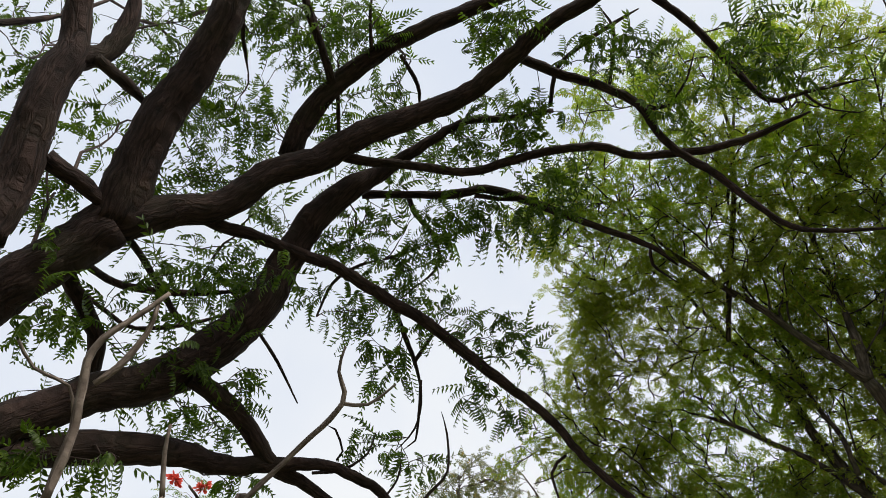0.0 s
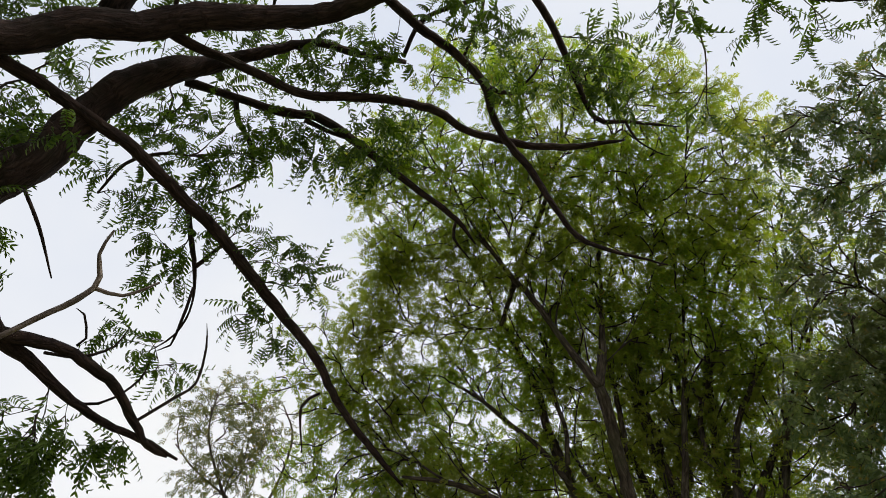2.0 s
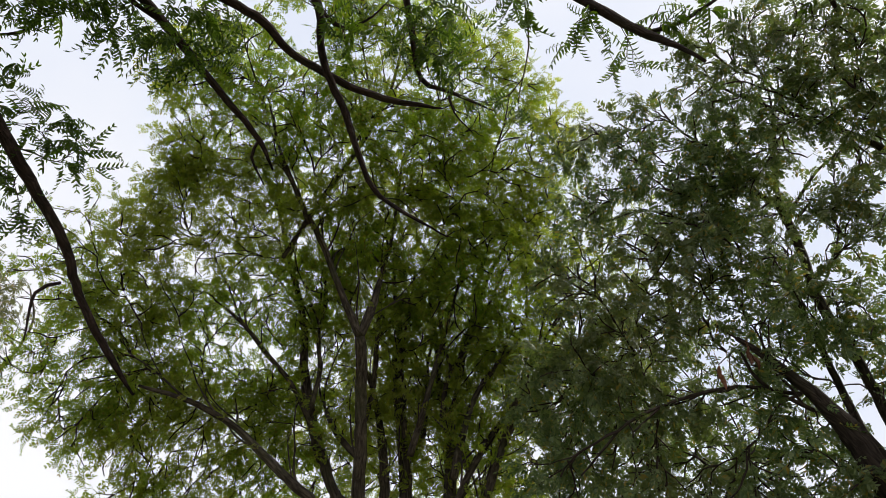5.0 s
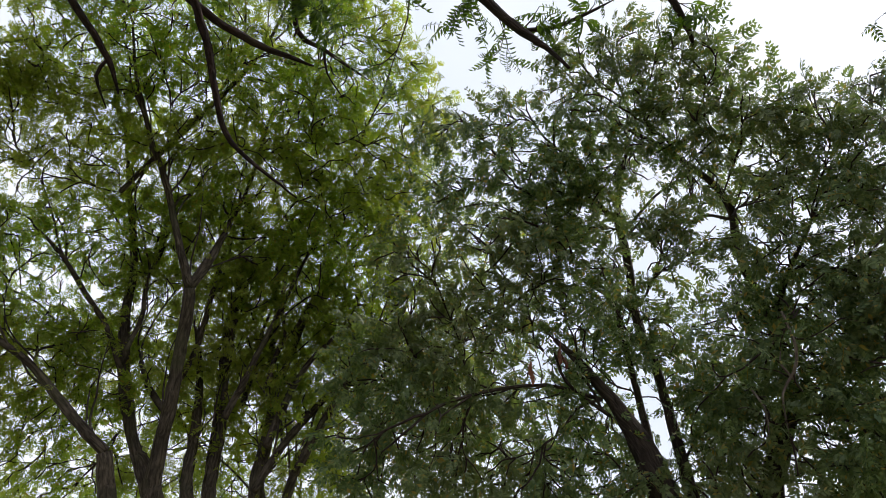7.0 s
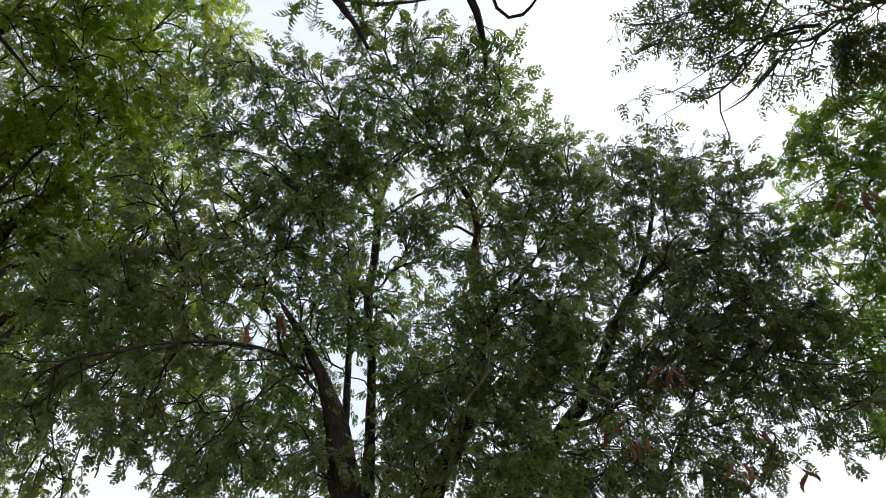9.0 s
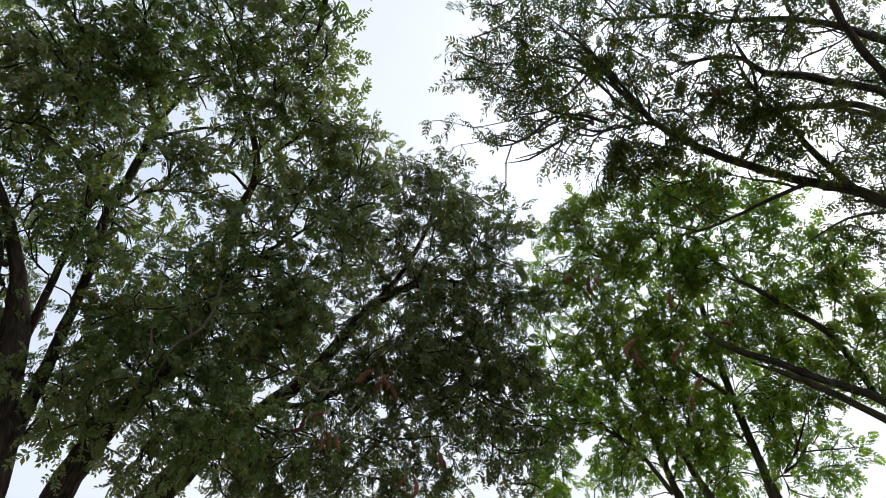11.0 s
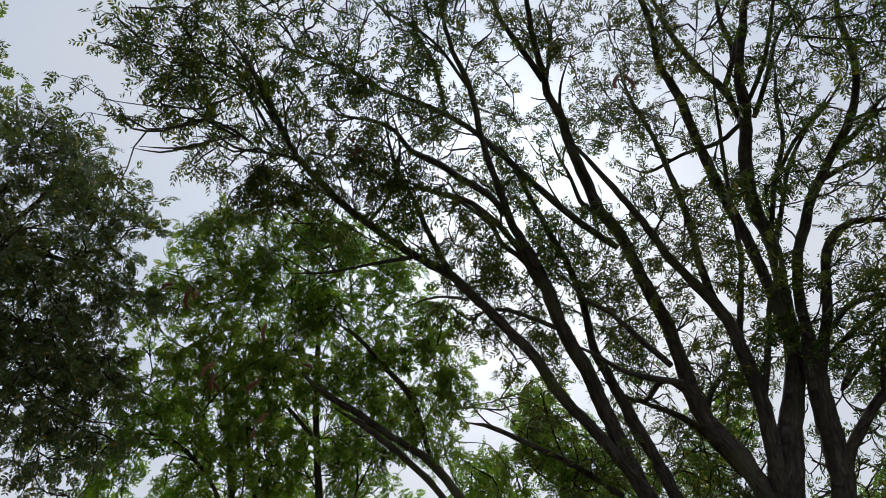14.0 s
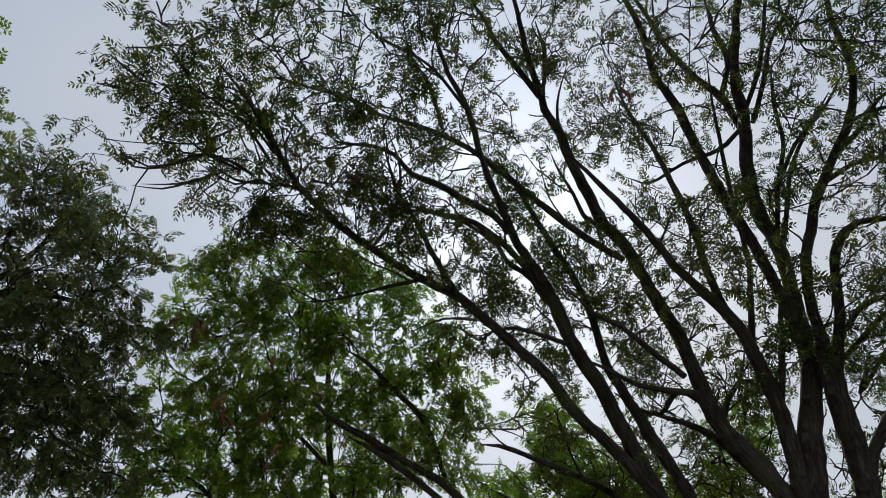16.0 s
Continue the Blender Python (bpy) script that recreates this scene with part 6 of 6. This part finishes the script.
T6.limb("branch", [(1.58, -3.81, 3.64, 0.0204), (1.57, -3.75, 3.79, 0.0208), (1.53, -3.67, 3.96, 0.0198), (1.48, -3.57, 4.15, 0.0185), (1.44, -3.43, 4.35, 0.0156), (1.41, -3.3, 4.52, 0.0126), (1.4, -3.16, 4.68, 0.0095), (1.34, -3.0, 4.84, 0.0063)])
T6.limb("branch", [(1.59, -4.01, 3.22, 0.0167), (1.47, -3.98, 3.45, 0.0151), (1.4, -3.96, 3.6, 0.0127), (1.31, -3.93, 3.77, 0.0076)])
T6.limb("branch", [(1.85, -3.29, 4.2, 0.0157), (1.88, -3.22, 4.27, 0.0139), (1.86, -3.14, 4.38, 0.0111), (1.85, -3.04, 4.49, 0.0083), (1.82, -2.95, 4.59, 0.0058)])
T6.limb("branch", [(2.19, -3.36, 3.6, 0.0148), (2.27, -3.24, 3.66, 0.0131), (2.34, -3.14, 3.71, 0.0132), (2.41, -3.05, 3.73, 0.0105), (2.51, -2.97, 3.71, 0.0078)])
T6.limb("branch", [(2.19, -3.16, 3.81, 0.0159), (2.18, -3.05, 3.91, 0.0159), (2.22, -2.91, 4.0, 0.0132), (2.2, -2.83, 4.06, 0.0132), (2.24, -2.68, 4.14, 0.0105), (2.29, -2.57, 4.18, 0.009), (2.38, -2.41, 4.2, 0.0077), (2.48, -2.31, 4.17, 0.0053)])
T6.limb("branch", [(1.89, -3.9, 3.31, 0.0174), (1.97, -3.8, 3.4, 0.0177), (2.09, -3.78, 3.32, 0.0118), (2.17, -3.71, 3.36, 0.0104), (2.22, -3.61, 3.45, 0.0078)])
T6.limb("branch", [(1.89, -4.19, 2.98, 0.0199), (1.94, -4.1, 3.12, 0.0175), (1.99, -4.02, 3.24, 0.0178), (2.08, -3.92, 3.32, 0.015), (2.18, -3.82, 3.38, 0.0106)])
T6.limb("branch", [(1.9, -3.96, 3.19, 0.0172), (1.82, -3.99, 3.35, 0.0147), (1.75, -4.04, 3.44, 0.012), (1.67, -4.06, 3.59, 0.0079)])
T6.limb("branch", [(1.27, -4.42, 3.41, 0.0117), (1.37, -4.46, 3.33, 0.0118), (1.13, -4.45, 3.49, 0.0117), (0.99, -4.46, 3.56, 0.0102), (0.85, -4.49, 3.57, 0.0086), (0.69, -4.54, 3.54, 0.0056)])
T6.limb("branch", [(1.04, -3.53, 4.4, 0.0121), (1.18, -3.56, 4.41, 0.0124), (1.37, -3.53, 4.46, 0.0096), (1.58, -3.51, 4.48, 0.0085), (1.67, -3.44, 4.56, 0.006)])
T6.limb("branch", [(1.33, -4.07, 3.91, 0.0124), (1.16, -4.0, 4.13, 0.0125), (0.99, -3.91, 4.33, 0.0109), (0.8, -3.87, 4.47, 0.0093), (0.63, -3.85, 4.57, 0.0062)])
T6.limb("branch", [(0.99, -3.63, 4.6, 0.0126), (0.81, -3.55, 4.71, 0.0124), (0.69, -3.47, 4.81, 0.0108), (0.58, -3.38, 4.91, 0.0091), (0.48, -3.31, 4.99, 0.0079)])
T6.limb("twig", [(2.51, -1.71, 3.98, 0.0075), (2.51, -1.62, 3.99, 0.0064), (2.57, -1.53, 3.95, 0.0052), (2.57, -1.43, 3.95, 0.0041), (2.56, -1.35, 3.95, 0.0030)])
T6.limb("twig", [(2.55, -1.52, 4.03, 0.0075), (2.58, -1.35, 4.04, 0.0066), (2.68, -1.24, 3.96, 0.0057), (2.73, -1.13, 3.93, 0.0048), (2.71, -1.05, 3.93, 0.0039), (2.71, -1.00, 3.92, 0.0030)])
T6.limb("twig", [(2.64, -1.43, 3.99, 0.0075), (2.69, -1.35, 3.94, 0.0060), (2.73, -1.27, 3.88, 0.0045), (2.75, -1.16, 3.84, 0.0030)])
T6.limb("twig", [(2.53, -1.59, 4.02, 0.0075), (2.53, -1.45, 4.03, 0.0060), (2.54, -1.32, 4.02, 0.0045), (2.50, -1.17, 4.04, 0.0030)])
T6.limb("twig", [(2.45, -1.64, 4.05, 0.0075), (2.38, -1.44, 4.14, 0.0064), (2.37, -1.34, 4.15, 0.0052), (2.37, -1.18, 4.16, 0.0041), (2.42, -1.05, 4.12, 0.0030)])
T6.limb("twig", [(2.41, -1.62, 4.09, 0.0075), (2.37, -1.52, 4.11, 0.0060), (2.33, -1.40, 4.13, 0.0045), (2.29, -1.27, 4.15, 0.0030)])
T6.clumps(660, [(1.97, -1.38, 4.5, 0.23), (1.77, -1.63, 4.56, 0.23), (1.57, -1.86, 4.58, 0.23), (2.14, -1.22, 4.42, 0.17), (2.3, -1.0, 4.33, 0.17), (2.51, -0.95, 4.18, 0.17), (2.44, -1.14, 4.23, 0.2), (2.34, -1.37, 4.29, 0.2), (2.6, -1.15, 4.11, 0.17), (2.51, -1.41, 4.16, 0.2), (2.68, -1.4, 4.02, 0.17), (2.19, -1.52, 4.37, 0.23), (2.04, -1.72, 4.41, 0.23), (1.84, -1.96, 4.45, 0.23), (2.36, -1.68, 4.22, 0.23), (2.19, -1.91, 4.27, 0.23), (1.99, -2.12, 4.31, 0.23), (2.64, -1.75, 3.99, 0.2), (2.47, -1.93, 4.07, 0.23), (2.28, -2.16, 4.13, 0.23), (2.75, -1.68, 3.91, 0.11), (2.4, -2.37, 3.93, 0.17), (2.17, -2.7, 3.9, 0.17)])
T6.clumps(760, [(1.53, -2.21, 5.15, 0.27), (1.27, -2.47, 5.12, 0.27), (1.01, -2.71, 5.06, 0.27), (0.73, -2.95, 4.97, 0.27), (0.42, -3.19, 4.83, 0.27), (0.18, -3.36, 4.7, 0.27), (-0.01, -3.49, 4.58, 0.27), (1.82, -2.4, 4.98, 0.27), (1.55, -2.67, 4.96, 0.27), (1.31, -2.96, 4.88, 0.27), (1.01, -3.14, 4.82, 0.27), (0.72, -3.36, 4.71, 0.3), (0.47, -3.56, 4.56, 0.3), (0.24, -3.69, 4.43, 0.3), (2.28, -2.64, 4.66, 0.27), (1.96, -2.79, 4.74, 0.27), (1.61, -3.08, 4.71, 0.27), (1.37, -3.37, 4.59, 0.27), (1.32, -3.73, 4.29, 0.27), (0.8, -3.73, 4.4, 0.27), (0.56, -3.84, 4.3, 0.27), (0.36, -3.94, 4.19, 0.27)])
T6.clumps(400, [(1.85, -3.43, 4.07, 0.25), (1.56, -3.64, 4.0, 0.29), (1.01, -3.76, 4.05, 0.22), (0.76, -3.89, 3.94, 0.29), (0.54, -3.99, 3.83, 0.25), (2.36, -3.47, 3.68, 0.16), (2.12, -3.67, 3.64, 0.16), (1.75, -3.84, 3.68, 0.19), (0.89, -4.13, 3.61, 0.25), (0.75, -4.21, 3.5, 0.25), (1.04, -4.29, 3.3, 0.22), (1.07, -4.43, 3.0, 0.22), (1.35, -4.42, 2.88, 0.22), (1.67, -4.01, 3.49, 0.19), (2.62, -3.5, 3.38, 0.19), (2.49, -3.8, 3.07, 0.25), (2.01, -4.09, 3.08, 0.19)])
T6.clumps(280, [(2.34, -3.29, 3.89, 0.19), (2.06, -3.42, 3.96, 0.19), (1.59, -3.43, 4.19, 0.22), (2.06, -3.62, 3.74, 0.19), (1.83, -3.97, 3.45, 0.19), (1.34, -4.14, 3.45, 0.19), (1.18, -4.21, 3.4, 0.22), (1.1, -4.38, 3.11, 0.22), (2.72, -2.95, 3.86, 0.13), (1.42, -3.87, 3.8, 0.19), (2.41, -3.1, 4.0, 0.16), (2.13, -3.75, 3.54, 0.19), (2.08, -3.23, 4.11, 0.19)])
T6.clumps(120, [(2.07, -2.78, 4.32, 0.19), (2.09, -3.01, 4.15, 0.19), (2.37, -2.97, 3.98, 0.15), (2.13, -3.18, 3.98, 0.19), (1.86, -3.21, 4.11, 0.15), (1.72, -3.59, 3.83, 0.19), (1.44, -3.93, 3.54, 0.15)])
T6.clumps(170, [(2.07, -2.87, 4.26, 0.19), (2.09, -3.13, 4.05, 0.19), (2.37, -3.01, 3.96, 0.19), (2.34, -3.28, 3.73, 0.19), (2.1, -3.34, 3.85, 0.19), (2.39, -2.83, 4.07, 0.19), (1.88, -3.65, 3.66, 0.19), (1.91, -3.49, 3.82, 0.15), (1.48, -3.63, 3.9, 0.19), (1.48, -3.74, 3.77, 0.15), (1.52, -3.96, 3.46, 0.15), (1.0, -3.99, 3.6, 0.22), (0.94, -4.15, 3.37, 0.19), (1.17, -3.85, 3.74, 0.15), (1.15, -4.06, 3.45, 0.15)])
T6.clumps(60, [(2.45, -2.96, 3.94, 0.15), (2.48, -3.15, 3.74, 0.15), (2.6, -3.02, 3.75, 0.12), (2.52, -3.31, 3.54, 0.12)])
T6.clumps(170, [(2.66, -1.83, 3.95, 0.17), (2.62, -2.07, 3.89, 0.17), (2.42, -2.17, 4.01, 0.17), (2.25, -2.28, 4.08, 0.17), (2.16, -2.49, 4.04, 0.17), (2.35, -2.55, 3.86, 0.14), (2.33, -2.02, 4.15, 0.17), (2.66, -1.64, 4.0, 0.14)])
T6.clumps(150, [(1.41, -4.49, 2.81, 0.19), (1.2, -4.54, 2.81, 0.23), (1.18, -4.46, 3.0, 0.19), (0.98, -4.46, 3.09, 0.19), (1.09, -4.35, 3.28, 0.16), (1.67, -4.39, 2.87, 0.1), (1.61, -4.35, 3.01, 0.08), (1.79, -4.12, 3.32, 0.13), (1.82, -4.02, 3.47, 0.16), (2.15, -3.99, 3.23, 0.16), (2.09, -4.16, 2.97, 0.16), (1.94, -4.26, 2.9, 0.16)])
T6.clumps(210, [(2.42, -3.97, 3.74, 0.19), (2.21, -4.12, 3.7, 0.19), (2.0, -4.26, 3.66, 0.19), (1.78, -4.38, 3.61, 0.19), (1.58, -4.49, 3.55, 0.19), (1.38, -4.58, 3.49, 0.19), (1.18, -4.65, 3.43, 0.19), (2.44, -4.1, 3.53, 0.19), (2.23, -4.25, 3.49, 0.19), (2.02, -4.38, 3.45, 0.19), (1.81, -4.49, 3.4, 0.19), (1.6, -4.59, 3.35, 0.19), (1.4, -4.67, 3.3, 0.19), (1.21, -4.74, 3.24, 0.19), (2.61, -4.11, 3.34, 0.19), (2.4, -4.26, 3.31, 0.19), (2.19, -4.39, 3.28, 0.19), (1.98, -4.51, 3.23, 0.19), (1.77, -4.61, 3.19, 0.19), (1.57, -4.7, 3.14, 0.19), (1.38, -4.77, 3.09, 0.19), (2.6, -4.21, 3.16, 0.19), (2.39, -4.35, 3.13, 0.19), (2.18, -4.48, 3.1, 0.19), (1.98, -4.59, 3.06, 0.19), (1.78, -4.69, 3.02, 0.19), (1.58, -4.77, 2.97, 0.19), (1.39, -4.83, 2.93, 0.19)])
T6.hang("seed_pod", PODS, [(3.16, -1.91, 3.26), (3.07, -2.11, 3.24), (2.94, -2.23, 3.32), (3.1, -2.21, 3.11), (3.04, -1.69, 3.53), (2.95, -2.02, 3.47), (2.51, -1.58, 4.09), (2.25, -1.98, 4.11), (1.18, -2.65, 4.16), (3.13, -1.92, 3.29), (3.05, -2.13, 3.25), (3.04, -1.66, 3.55), (2.56, -1.54, 4.1), (3.21, -2.2, 3.08), (3.22, -1.92, 3.24), (3.08, -1.61, 3.56), (2.73, -1.67, 3.93), (2.7, -1.75, 3.94), (2.67, -1.79, 3.95), (1.24, -2.74, 4.31), (2.3, -2.0, 4.17), (2.31, -1.95, 4.18)])
T6.branchlets(120, (0.2, 0.55), 0.006, 0.15, 0.8)
T6.grow(size=(0.65, 1.05), per=2, droop=0.6, bare=0.42, boughs=0.16, stout=1.6)

# ---- a flame tree in bloom, far behind ----
T7 = Tree("flame_tree", (-1.93, 6.71), "distant flame tree with feathery leaves and coral red flower clusters", "tree", 7, BARK_GREY, LEAF_FRESH, FINE, "leaf_spray")
T7.limb("trunk", [(-1.93, 6.71, -0.05, 0.103), (-1.83, 6.81, 1.65, 0.066), (-1.93, 6.71, 3.3, 0.0554), (-2.27, 6.36, 4.02, 0.0439)])
T7.limb("trunk", [(-1.93, 6.71, 3.3, 0.0554), (-2.27, 6.36, 4.02, 0.0439), (-2.51, 6.08, 4.46, 0.035), (-2.68, 5.88, 4.7, 0.0252), (-2.82, 5.72, 4.87, 0.0152)])
T7.limb("limb", [(-2.4, 6.21, 4.27, 0.0297), (-2.28, 6.04, 4.73, 0.0259), (-2.16, 5.95, 4.98, 0.0159), (-2.14, 5.9, 5.07, 0.0107)])
T7.limb("limb", [(-2.51, 6.08, 4.46, 0.025), (-2.55, 5.85, 4.87, 0.0206), (-2.58, 5.69, 5.12, 0.0157), (-2.71, 5.54, 5.25, 0.0104)])
T7.clumps(90, [(-2.71, 5.73, 4.95, 0.37), (-2.5, 5.71, 5.14, 0.25), (-2.74, 5.56, 5.19, 0.25), (-2.21, 5.94, 4.97, 0.25), (-2.85, 5.8, 4.69, 0.31), (-2.94, 5.61, 4.96, 0.25)])
T7.grow(size=(0.9, 1.3))
T7.hang("blossom", FLOWERS, [(-2.83, 5.47, 5.27), (-2.58, 5.59, 5.27), (-2.93, 5.59, 5.0), (-2.8, 5.65, 5.0), (-2.8, 5.76, 4.81), (-2.16, 5.9, 5.07), (-2.69, 5.66, 5.08)], 1.0)
